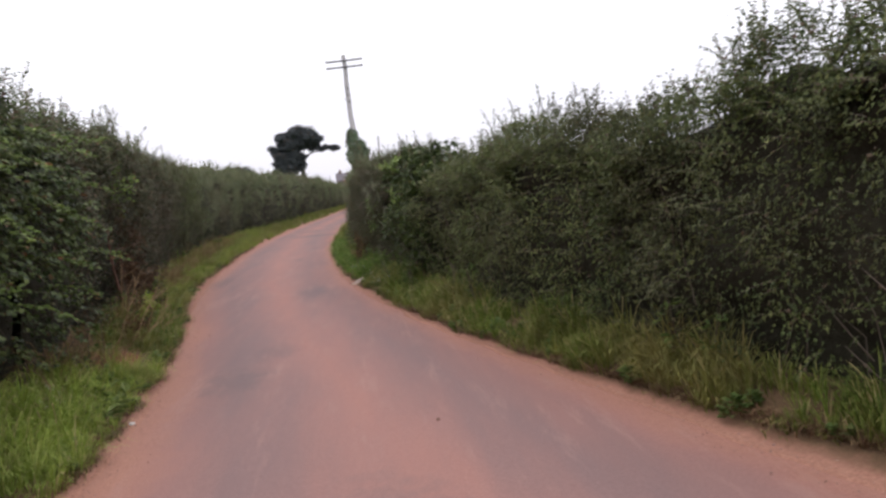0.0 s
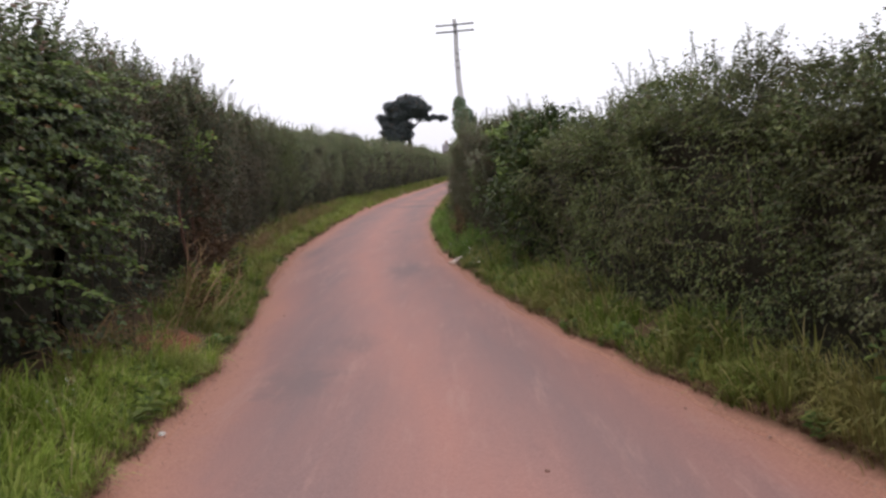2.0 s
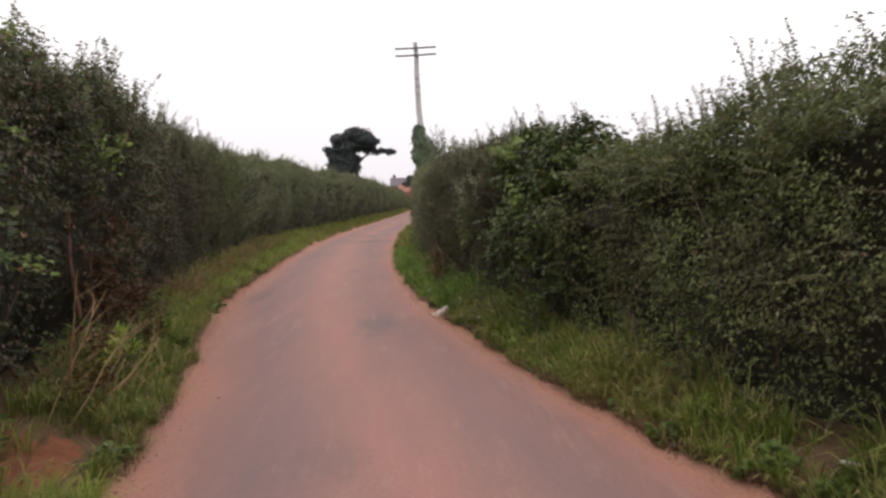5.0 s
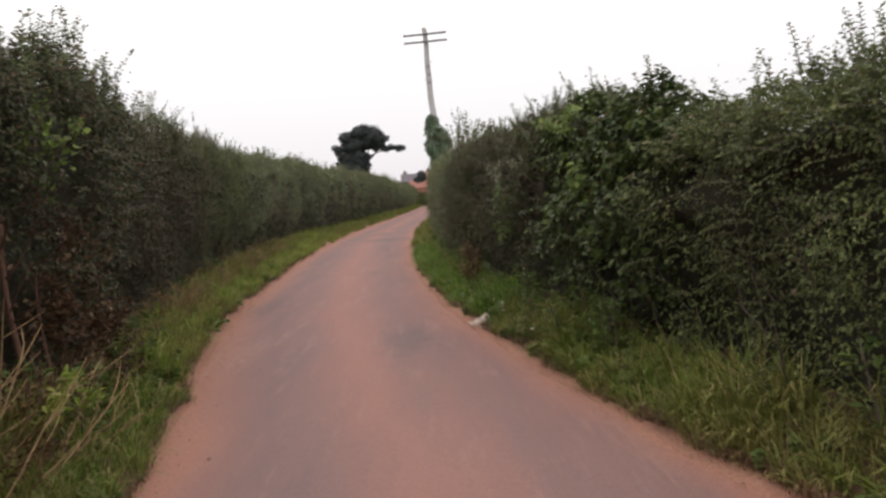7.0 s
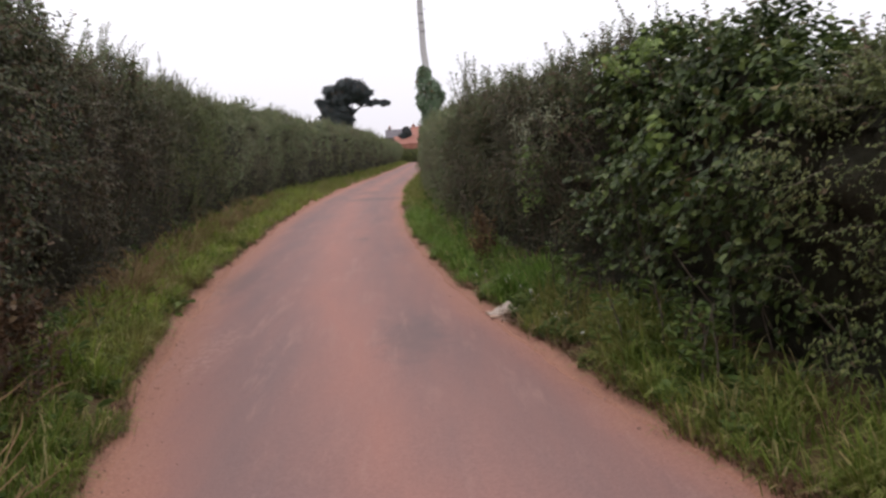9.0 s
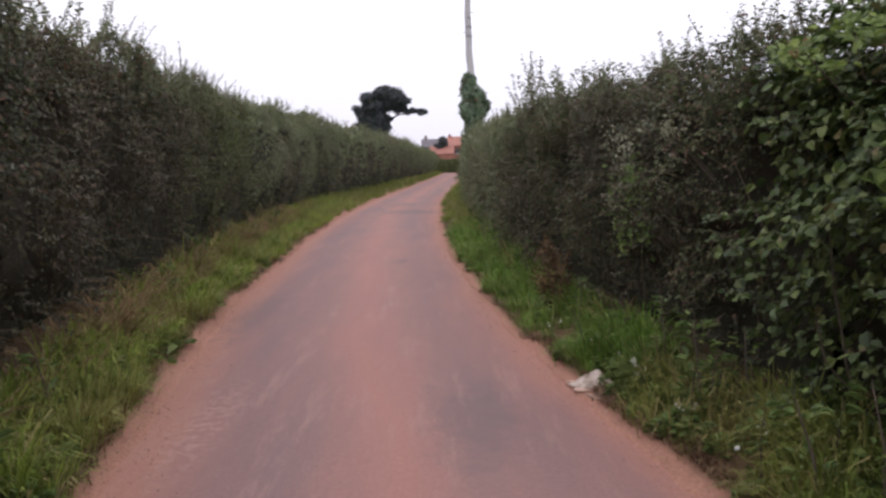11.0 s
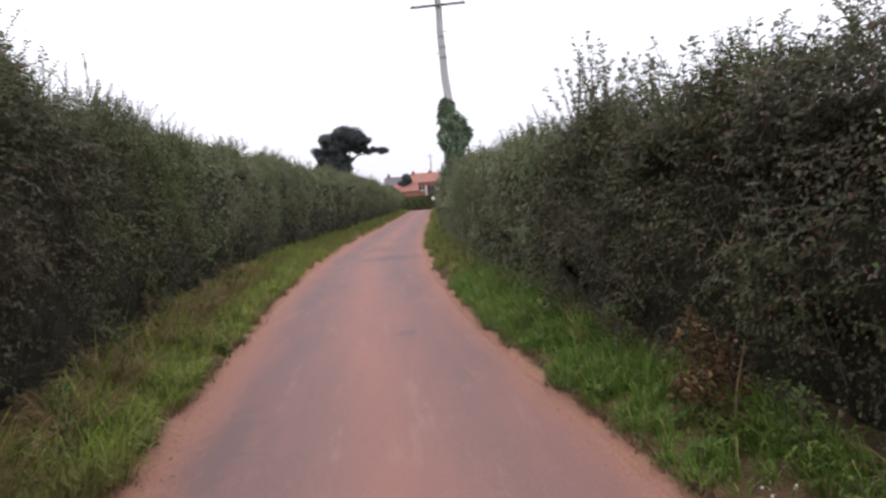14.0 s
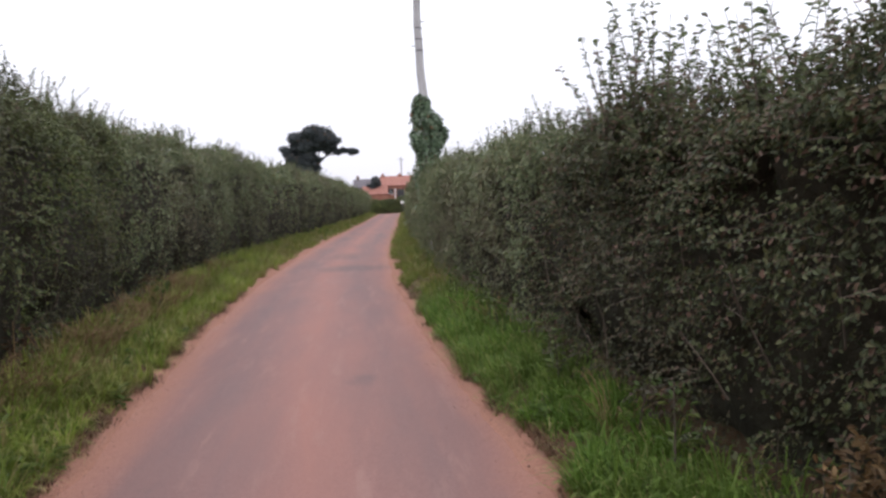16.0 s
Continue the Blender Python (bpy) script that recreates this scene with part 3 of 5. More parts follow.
def hedge(side, y0, y1, leaf_mat, leaf, per_m2, label, seed, width=0.62, shoots=6.0, shoot_h=(0.15, 0.5), shoot_leaf=0.05, core_step=0.25, fine=False, loose=1.0, sprays=0, spray_len=(0.12, 0.3), spray_mat=None, droop=0.5, deep=0.16, foot=(0.09, 0.33)):
    rng = np.random.RandomState(seed)
    ob = thing("hedge", label, "hedge", (float(along(FACE_L if side < 0 else FACE_R, (y0 + y1) / 2)), (y0 + y1) / 2, 0.1), "hedges lining the lane")
    inv = Matrix.Translation(ob.location).inverted()

    def put(name, me, mat, label="", kind="stuff"):
        o = mesh_object(name, me, mat, ob, label, kind)
        o.matrix_parent_inverse = inv
        return o

    put("woody_shade_core", hedge_core(side, y0, y1, core_step, 0.3 + deep), M_CORE, "inner twig mass as a solid shell, coloured dark for shade", "")
    # foliage: most of it on the road side and the top
    n_front, n_rest = int((y1 - y0) * 3.0 * per_m2), int((y1 - y0) * 2.6 * per_m2 * 0.1)
    p = np.r_[rng.uniform(0.0, 0.52, n_front), rng.uniform(0.36, 0.6, n_front // 2), rng.uniform(0.58, 1.0, n_rest)]
    y = rng.uniform(y0, y1, len(p))
    gap = 0.6 * lumps(y * 5.1 + 5, p * 40 + side * 11) + 0.4 * lumps(y * 2.3, p * 19 + side * 7)
    keep = (gap > np.where(p < 0.36, 0.46, 0.36)) | (rng.rand(len(p)) < 0.12)
    # thin and twiggy towards the foot, baring the dark core to mimic shade
    keep &= rng.rand(len(p)) < (np.interp(p, foot, [0.12, 1]) if side < 0 else np.interp(p, [0.1, 0.27], [0.4, 1]))
    p, y = p[keep], y[keep]
    depth = np.abs(rng.normal(0, deep, len(p))) - 0.05
    clumped = lumps(y * 4.7 + 3, p * 37 + side)
    spray = rng.rand(len(p)) < 0.3 * np.clip(clumped - 0.55, 0, 1) * loose + 0.02
    depth[spray] -= rng.uniform(0.03, 0.24, spray.sum()) * loose
    base, nrm = hedge_points(side, y, p, depth)
    size = leaf * rng.uniform(0.5, 1.3, len(p))
    put("foliage", raw_mesh("foliage", *leaf_arrays(rng, base, nrm, size, width, droop, fine=fine)), leaf_mat)
    # leafy side twigs that break the clipped face
    tw, lb, ln, ls, la = Soup(), [], [], [], []
    for _ in range(int((y1 - y0) * 3.0 * sprays)):
        b, nn = hedge_points(side, np.array([rng.uniform(y0, y1)]), np.array([rng.uniform(0.04, 0.5) if rng.rand() < 0.5 else rng.uniform(0.2, 0.5)]), np.array([0.06]))
        length = rng.uniform(*spray_len)
        way = unit(nn[0] * 0.9 + np.array([0, rng.normal(0, 0.7), rng.uniform(-0.35, 0.75)]))
        t = np.array([[0.0], [0.5], [1.0]])
        pts = b[0] + way * t * length + np.array([0, 0, -0.25]) * t ** 2 * length
        tw.add(*tube_arrays(pts, [0.004, 0.003, 0.0015], 3))
        k = max(5, int(length / (leaf * 0.42)))
        f = np.linspace(0.1, 1.0, k)
        q = np.stack([np.interp(f, t[:, 0], pts[:, c]) for c in range(3)], -1)
        across = unit(np.cross(way, [0, 0, 1.0]))
        alt = np.where(np.arange(k) % 2, 1.0, -1.0)[:, None]
        lb.append(q), la.append(across * alt + way * 0.6), ln.append(np.tile([0, 0, 0.5], (k, 1)) + nn[0] * 0.9)
        ls.append(leaf * rng.uniform(0.7, 1.2, k))
    if lb:
        put("spray_wood", tw.mesh("spray_wood"), M_TWIG)
        put("spray_leaves", raw_mesh("spray_leaves", *leaf_arrays(rng, np.concatenate(lb), np.concatenate(ln), np.concatenate(ls), width, 0.35, 0.7, np.concatenate(la), fine)), spray_mat or leaf_mat)
    # bare twigs near the foot and through the face
    soup = Soup()
    for _ in range(int((y1 - y0) * (3.0 if y1 < 60 else 0.4))):
        yy = rng.uniform(y0, y1)
        b, nn = hedge_points(side, np.array([yy]), np.array([rng.uniform(0.02, 0.2)]), np.array([0.1]))
        tip = b[0] + [-side * rng.uniform(0.0, 0.3), rng.uniform(-0.3, 0.3), rng.uniform(0.3, 0.9)]
        midp = (b[0] + tip) / 2 + rng.normal(0, 0.05, 3)
        soup.add(*tube_arrays([b[0], midp, tip], [0.008, 0.006, 0.003], 3))
    put("twig_work", soup.mesh("twig_work"), M_TWIG, "bare brown twigs", "stuff")
    # young shoots standing above the clipped top
    stems, lb, ln, ls, la = Soup(), [], [], [], []
    for _ in range(int((y1 - y0) * shoots)):
        yy = rng.uniform(y0, y1)
        if lumps(np.array([yy * 1.1]), np.array([side * 3.7 + 9]))[0] < 0.22:
            continue
        b, _n = hedge_points(side, np.array([yy]), np.array([rng.uniform(0.36, 0.52)]), np.array([0.03]))
        tall = rng.uniform(*shoot_h) * (0.5 + lumps(np.array([yy * 0.9 + 4]), np.array([side * 7.7]))[0])
        lean = rng.normal(0, 0.12, 2) + [-side * 0.05, 0]
        k = max(6, int(tall / (shoot_leaf * 0.26)))
        t = np.linspace(0, 1, 4)[:, None]
        pts = b[0] + np.c_[lean[0] * t ** 1.5 * tall * 2, lean[1] * t ** 1.5 * tall * 2, t * tall]
        stems.add(*tube_arrays(pts, [0.0035, 0.003, 0.002, 0.0012], 3))
        f = np.linspace(0.12, 1.0, k)
        q = np.stack([np.interp(f, t[:, 0], pts[:, c]) for c in range(3)], -1)
        ang = rng.uniform(0, 6.28) + np.arange(k) * 2.4
        out = np.stack([np.cos(ang), np.sin(ang), np.full(k, 0.55)], -1)
        lb.append(q), la.append(out), ln.append(np.stack([-np.cos(ang) * 0.5, -np.sin(ang) * 0.5, np.ones(k)], -1))
        ls.append(shoot_leaf * rng.uniform(0.6, 1.15, k) * (1.1 - 0.35 * f))
    if lb:
        put("shoot_wood", stems.mesh("shoot_wood"), M_TWIG)
        put("shoot_leaves", raw_mesh("shoot_leaves", *leaf_arrays(rng, np.concatenate(lb), np.concatenate(ln), np.concatenate(ls), 0.74, 0.0, 0.5, np.concatenate(la))), M_SHOOT, "young leaves on upright shoots, coloured paler for sky glare")
    return ob


hedge(1, -14, 3.0, M_HAWTHORN, 0.08, 150, "tall dense dark green hawthorn hedge beside the lane", 10, shoots=3)
hedge(1, 3.0, 8.0, M_HAWTHORN, 0.046, 2700, "tall dense dark green hawthorn hedge beside the lane", 11, shoots=26, shoot_h=(0.12, 0.36), shoot_leaf=0.045, loose=1.0, sprays=26, fine="lobed")
hedge(1, 8.0, 13.4, M_MAPLE, 0.043, 2900, "clipped dark green mixed hedge with upright shoots", 12, shoots=20, shoot_h=(0.1, 0.32), shoot_leaf=0.042, sprays=26, fine="lobed")
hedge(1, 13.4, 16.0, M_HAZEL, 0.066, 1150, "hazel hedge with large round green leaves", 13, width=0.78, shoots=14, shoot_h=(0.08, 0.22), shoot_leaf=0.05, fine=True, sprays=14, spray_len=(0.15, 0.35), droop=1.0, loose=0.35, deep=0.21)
hedge(1, 16.0, 25.5, M_BLACKTHORN, 0.04, 2800, "dark blackthorn hedge with brownish leaves and upright shoots", 14, shoots=24, shoot_h=(0.12, 0.36), shoot_leaf=0.045, sprays=24, deep=0.22)
hedge(1, 25.5, 44.0, M_HEDGE_HAZE, 0.05, 1400, "mixed field hedge with upright shoots beside the pole", 16, shoots=18, shoot_h=(0.1, 0.32), shoot_leaf=0.055, sprays=8)
hedge(1, 44.0, 156.0, M_HEDGE_HAZE, 0.13, 180, "long mixed hedge running on towards the junction", 15, shoots=6, shoot_h=(0.2, 0.5), shoot_leaf=0.08, core_step=0.5)
hedge(-1, -14, 5.0, M_ELM_SHADED, 0.1, 120, "tall leafy elm hedge with loose fresh sprays", 20, width=0.75, shoots=3)
hedge(-1, 5.0, 9.9, M_ELM_SHADED, 0.066, 1250, "tall leafy elm hedge with loose fresh sprays", 21, width=0.72, shoots=26, shoot_h=(0.22, 0.55), shoot_leaf=0.07, loose=1.6, fine=True, sprays=42, spray_len=(0.2, 0.5), spray_mat=M_ELM_LIT, deep=0.27, foot=(0.16, 0.44))
hedge(-1, 9.9, 17.0, M_THORN_SHADED, 0.046, 2400, "dark hawthorn hedge with some withered brown growth", 22, shoots=26, shoot_h=(0.18, 0.45), shoot_leaf=0.065, loose=1.4, sprays=30)
hedge(-1, 17.0, 23.0, M_THORN_SHADED, 0.046, 2000, "clipped dark brownish-green thorn hedge on a grassy bank", 26, shoots=22, shoot_h=(0.16, 0.4), shoot_leaf=0.055, loose=1.2, sprays=25)
hedge(-1, 23.0, 31.0, M_HAWTHORN, 0.046, 2000, "clipped dark green hawthorn hedge on a grassy bank", 23, shoots=22, shoot_h=(0.18, 0.48), shoot_leaf=0.045, loose=1.2, sprays=25)
hedge(-1, 31.0, 50.0, M_HEDGE_HAZE, 0.06, 1100, "clipped mixed field hedge on a grassy bank", 25, shoots=16, shoot_h=(0.18, 0.45), shoot_leaf=0.06, sprays=6)
hedge(-1, 50.0, 156.0, M_HEDGE_HAZE, 0.13, 180, "long clipped field hedge curving away to the junction", 24, shoots=9, shoot_h=(0.15, 0.5), shoot_leaf=0.08, core_step=0.5)


# ---- grass on the verges ----
def blades(rng, base, out, length, width, droop):
    """Arching grass blades in three steps: base points, the ways they lean, lengths, half widths, droop 0..1."""
    n = len(base)
    across = np.stack([-out[:, 1], out[:, 0], np.zeros(n)], -1) * width[:, None]
    rows = []
    for f, w in ((0.0, 0.8), (0.4, 1.0), (0.75, 0.75)):
        mid = base + out * (length * (0.12 * f + droop * f ** 2))[:, None]
        mid[:, 2] += length * (f - 0.62 * droop * f ** 2.4)
        rows += [mid - across * w, mid + across * w]
    tip = base + out * (length * (0.12 + droop))[:, None]
    tip[:, 2] += length * (1 - 0.75 * droop) * rng.uniform(0.8, 1.0, n)
    v = np.stack(rows + [tip], 1).reshape(-1, 3)
    i = np.arange(n)[:, None] * 7
    return v, np.concatenate([i + [0, 1, 3, 2], i + [2, 3, 5, 4]]), i + [4, 5, 6]


def grass(side, y0, y1, per_m2, tall, seed, label, mat=M_GRASS, tuft=22, low=-0.1):
    """Tussocks of arching blades; low: how far out over the road's lip they start."""
    rng = np.random.RandomState(seed)
    edge, face = (ROAD_L, FACE_L) if side < 0 else (ROAD_R, FACE_R)
    area = float(np.abs(along(face, np.linspace(y0, y1, 50)) - along(edge, np.linspace(y0, y1, 50))).mean() * (y1 - y0))
    n = int(area * per_m2 / tuft)
    y = rng.uniform(y0, y1, n)
    u = rng.uniform(low, 1.1, n)
    e, f = along(edge, y), along(face, y)
    x = e + u * (f - e)
    clump = lumps(x * 2.3 + 50, y * 2.3)
    lip = 0.16 * lumps(y * 2.3, 0 * y + side) + 0.02 + (np.interp(y, [9, 10.5, 14, 16.5, 20, 23], [0, -0.05, -0.05, 0.12, 0.12, 0]) if side < 0 else np.interp(y, [5.5, 8, 10, 13], [0.24, 0.12, 0.03, 0.03]))
    keep = (rng.rand(n) < 0.15 + 1.2 * clump) & (u > lip)
    if side < 0:  # the trodden bare soil patch
        keep &= ~((np.abs(y - 10.1) < 0.8) & (np.abs(x + 2.5) < 0.4) & (rng.rand(n) < 0.97))
    else:  # pressed flat under the sack
        keep &= (np.hypot((x - 0.58) * 1.2, y - 17.28) > 0.24) & ~((np.abs(y - 17.0) < 0.45) & (x < 0.66))
    x, y, u, clump = x[keep], y[keep], u[keep], clump[keep]
    size = tall * rng.uniform(0.45, 1.5, len(x)) * (0.45 + 0.9 * clump) * np.clip(0.78 + 0.3 * u, 0.5, 1.25)
    k = np.repeat(np.arange(len(x)), tuft)
    m = len(k)
    ang = rng.uniform(0, 2 * np.pi, m)
    r = np.abs(rng.normal(0, 0.055, m)) * (1.0 if per_m2 > 300 else 3.0)
    bx, by = x[k] + np.cos(ang) * r, y[k] + np.sin(ang) * r
    out = np.stack([np.cos(ang) - side * 0.55, np.sin(ang), np.zeros(m)], -1)
    out /= np.linalg.norm(out, axis=1, keepdims=True)
    length = size[k] * rng.uniform(0.5, 1.15, m)
    width = rng.uniform(0.0024, 0.0068, m) * (1.0 if per_m2 > 300 else 3.0)
    base = np.stack([bx, by, bank_height(side, bx, by) - 0.012], -1)
    v, q, t = blades(rng, base, out, length, width, rng.beta(2.0, 2.2, m))
    tagged(mesh_object("grass", raw_mesh("grass", v, q, t), mat), label, "grass", kind="stuff")


grass(1, -4, 17.0, 2900, 0.34, 31, "long green roadside grass arching over the road edge")
grass(1, 17.0, 32, 3300, 0.3, 39, "fresh green roadside grass in thick tussocks", M_GRASSFRESH)
grass(1, 32, 60, 700, 0.34, 32, "green grass along the hedge foot")
grass(-1, -4, 9.8, 3600, 0.3, 37, "bright yellow-green grass tangled over the verge", M_GRASSLIGHT)
grass(-1, 9.8, 30, 2600, 0.3, 33, "long green roadside grass with straw-coloured blades", M_GRASS)
grass(-1, 30, 60, 700, 0.36, 34, "green grass along the hedge foot")
grass(-1, 15, 46, 800, 0.38, 38, "pale straw-green grass standing along the bank", M_GRASSLIGHT)
grass(1, 60, 156, 130, 0.4, 35, "distant green verge grass", tuft=8)
grass(-1, 60, 156, 130, 0.4, 36, "distant green verge grass", tuft=8)


def thatch(side, seed):
    """Dead brown grass and roots matted where the turf meets the soil of the road edge."""
    rng = np.random.RandomState(seed)
    edge, face = (ROAD_L, FACE_L) if side < 0 else (ROAD_R, FACE_R)
    m = 20000
    y = 3 + 33 * rng.uniform(0, 1, m) ** 1.3
    lip = 0.16 * lumps(y * 2.3, 0 * y + side) + 0.02 + (np.interp(y, [9, 10.5, 14, 16.5, 20, 23], [0, -0.05, -0.05, 0.12, 0.12, 0]) if side < 0 else np.interp(y, [5.5, 8, 10, 13], [0.24, 0.12, 0.03, 0.03]))
    u = lip + rng.normal(0.05, 0.05, m)
    x = along(edge, y) + u * (along(face, y) - along(edge, y))
    ang = rng.uniform(0, 2 * np.pi, m)
    out = np.stack([np.cos(ang), np.sin(ang), np.zeros(m)], -1)
    base = np.stack([x, y, bank_height(side, x, y) - 0.004], -1)
    v, q, t = blades(rng, base, out, rng.uniform(0.04, 0.13, m), rng.uniform(0.002, 0.005, m), rng.uniform(0.6, 1.0, m))
    tagged(mesh_object("dead_grass", raw_mesh("dead_grass", v, q, t), M_THATCH), "matted dead brown grass along the turf's edge", "grass", kind="stuff")


thatch(1, 41)
thatch(-1, 42)


# ---- utility pole with ivy ----
def utility_pole():
    ob = thing("utility_pole", "weathered grey wooden utility pole with two crossarms", "utility pole", (0.95, 43.8, 0.2))
    z0 = 0.2
    lean = Vector((-0.03, 0.0, 1.0))

    def at(z, dx=0.0, dy=0.0):
        return Vector((0, 0, 0)) + lean * (z - z0) + Vector((dx, dy, 0))

    zs = np.linspace(0.0, 8.78, 24)
    wig = 0.018 * np.sin(zs * 1.7) + 0.012 * np.sin(zs * 4.1)
    v, q = tube_arrays(np.c_[-0.03 * zs + wig, 0 * zs, zs], np.interp(zs, [0, 3, 8.55], [0.165, 0.155, 0.105]), 14)
    mesh_object("shaft", raw_mesh("shaft", v, q, smooth=True), M_POLE, ob)
    bm = bmesh.new()
    bmesh.ops.create_cone(bm, cap_ends=True, segments=14, radius1=0.12, radius2=0.02, depth=0.12, matrix=Matrix.Translation(at(9.02)))
    part("cap", bm, M_WHITE, ob, "pale worn pole top")
    for z in (8.68, 8.36):
        bm = bmesh.new()
        c = at(z, 0, -0.15)
        box_bm(bm, (c.x - 0.94, c.y - 0.04, c.z - 0.038), (c.x + 0.94, c.y + 0.04, c.z + 0.038), 0.01)
        bmesh.ops.rotate(bm, verts=bm.verts, cent=c, matrix=Matrix.Rotation(radians(-2.0), 3, "Y"))
        arm = part("crossarm", bm, M_DARKWOOD, ob, "dark timber crossarm")
        for dx in (-0.86, -0.5, 0.5, 0.86):
            bm = bmesh.new()
            bmesh.ops.create_cone(bm, cap_ends=True, segments=8, radius1=0.02, radius2=0.012, depth=0.06, matrix=Matrix.Translation(c + Vector((dx, 0, 0.066 + dx * 0.035))))
            part("insulator", bm, M_PORCELAIN, arm, "small glazed insulator")
    for z in (6.6, 6.95, 7.3):
        bm = bmesh.new()
        c = at(z)
        r = float(np.interp(z, [0, 3, 8.5], [0.165, 0.155, 0.105])) + 0.012
        bmesh.ops.create_cone(bm, cap_ends=False, segments=14, radius1=r, radius2=r, depth=0.035, matrix=Matrix.Translation(c))
        part("band", bm, M_IRON, ob, "dark iron band")
    for k, z in enumerate((6.75, 7.5)):
        bm = bmesh.new()
        s = 1 if k % 2 else -1
        c = at(z)
        box_bm(bm, (c.x + min(s * 0.1, s * 0.24), c.y - 0.012, c.z - 0.012), (c.x + max(s * 0.1, s * 0.24), c.y + 0.012, c.z + 0.012))
        part("step_iron", bm, M_IRON, ob)


def ivy_on_pole():
    rng = np.random.RandomState(61)
    ob = thing("ivy", "thick green ivy climbing the lower half of the utility pole", "ivy", (0.95, 43.8, 0.2))
    lobes = [(-0.08, 0, 4.9, 0.27, 0.36), (-0.06, 0, 4.5, 0.36, 0.42), (0.24, 0, 4.3, 0.32, 0.34), (0.5, 0, 3.95, 0.2, 0.25), (0.3, 0, 3.85, 0.3, 0.4), (-0.12, 0, 3.85, 0.36, 0.5), (0.05, 0, 3.3, 0.38, 0.6),
             (0.0, 0, 2.7, 0.42, 0.7), (0.1, -0.1, 1.9, 0.5, 0.8), (-0.3, 0, 3.7, 0.13, 0.2)]
    bs, ns = [], []
    for x, y, z, r, h in lobes:
        n = int(900 * r / 0.4)
        d = unit(rng.normal(0, 1, (n, 3)))
        s = rng.uniform(0.75, 1.08, (n, 1))
        bs.append(np.array([x - 0.03 * (z - 0.2), y, z - 0.2]) + d * [r, r, h] * s)
        ns.append(d)
    b, n = np.concatenate(bs), np.concatenate(ns)
    mesh_object("foliage", raw_mesh("foliage", *leaf_arrays(rng, b, n, 0.1 * rng.uniform(0.6, 1.3, len(b)), 0.9)), M_IVY, ob, kind="stuff")
    for dx, ph in ((-0.13, 0.0), (0.12, 1.5), (0.02, 3.0)):
        t = np.linspace(0, 4.6, 20)
        pts = np.c_[dx - 0.033 * t + 0.06 * np.sin(t * 2 + ph), -0.14 + 0.05 * np.cos(t * 1.7 + ph), t]
        mesh_object("stem", raw_mesh("stem", *tube_arrays(pts, np.linspace(0.03, 0.012, 20), 5), smooth=True), M_TWIG, ob, "brown woody ivy stem")
    # a broken limb sticking out of the ivy
    pts = [[0.02, 0, 3.2], [0.25, -0.05, 3.45], [0.36, -0.05, 3.75]]
    mesh_object("stem", raw_mesh("stem", *tube_arrays(pts, [0.03, 0.022, 0.012], 5), smooth=True), M_TWIG, ob)


utility_pole()
ivy_on_pole()


def plain_pole(x, y, height, r, label, arm):
    ob = thing("utility_pole", label, "utility pole", (x, y, -0.1), "distant poles")
    v, q = tube_arrays([[0, 0, 0], [0, 0, height * 0.5], [0.03, 0, height]], [r, r * 0.85, r * 0.7], 10)
    mesh_object("shaft", raw_mesh("shaft", v, q, smooth=True), M_POLE, ob)
    if arm:
        bm = box_bm(bmesh.new(), (-0.55, -0.05, height - 0.5), (0.55, 0.05, height - 0.42), 0.015)
        part("crossarm", bm, M_DARKWOOD, ob)


plain_pole(6.24, 172.0, 10.3, 0.16, "distant grey utility pole behind the tiled roofs", True)
plain_pole(-3.9, 168.0, 6.1, 0.1, "short grey pole beside the cottage", False)
plain_pole(3.74, 92.0, 7.95, 0.13, "slender grey utility pole beyond the hedge", False)


# ---- trees ----
def leafy_tree(x, y, lobes, trunk, limbs, leaf, per, seed, label):
    rng = np.random.RandomState(seed)
    ob = thing("tree", label, "tree", (x, y, -0.1))
    for name, pts, r0, r1 in [("trunk", *trunk)] + [("limb", *l) for l in limbs]:
        pts = np.asarray(pts, float)
        t = np.linspace(0, len(pts) - 1, 14)
        p = np.stack([np.interp(t, np.arange(len(pts)), pts[:, c]) for c in range(3)], -1) + rng.normal(0, r1 * 0.4, (14, 3)) * np.clip(t, 0, 1)[:, None]
        mesh_object(name, raw_mesh(name, *tube_arrays(p, np.linspace(r0, r1, 14), 8), smooth=True), M_LIMB, ob)
    bs, ns = [], []
    for cx, cy, cz, rx, ry, rz in lobes:
        sub = max(5, int(rx * ry * rz * 1.6))
        for _ in range(sub):
            d0 = unit(rng.normal(0, 1, 3))
            c = np.array([cx, cy, cz]) + d0 * [rx, ry, rz] * rng.uniform(0.3, 0.85)
            r = rng.uniform(0.45, 0.72) * min(rx, rz)
            n = int(per * r)
            d = unit(rng.normal(0, 1, (n, 3)))
            bs.append(c + d * [r * 1.25, r * 1.25, r * 0.8] * rng.uniform(0.5, 1.12, (n, 1)))
            ns.append(d)
    b, n = np.concatenate(bs), np.concatenate(ns)
    mesh_object("crown", raw_mesh("crown", *leaf_arrays(rng, b, n, leaf * rng.uniform(0.6, 1.4, len(b)), 0.8)), M_OAK_HAZE, ob, kind="stuff")
    return ob


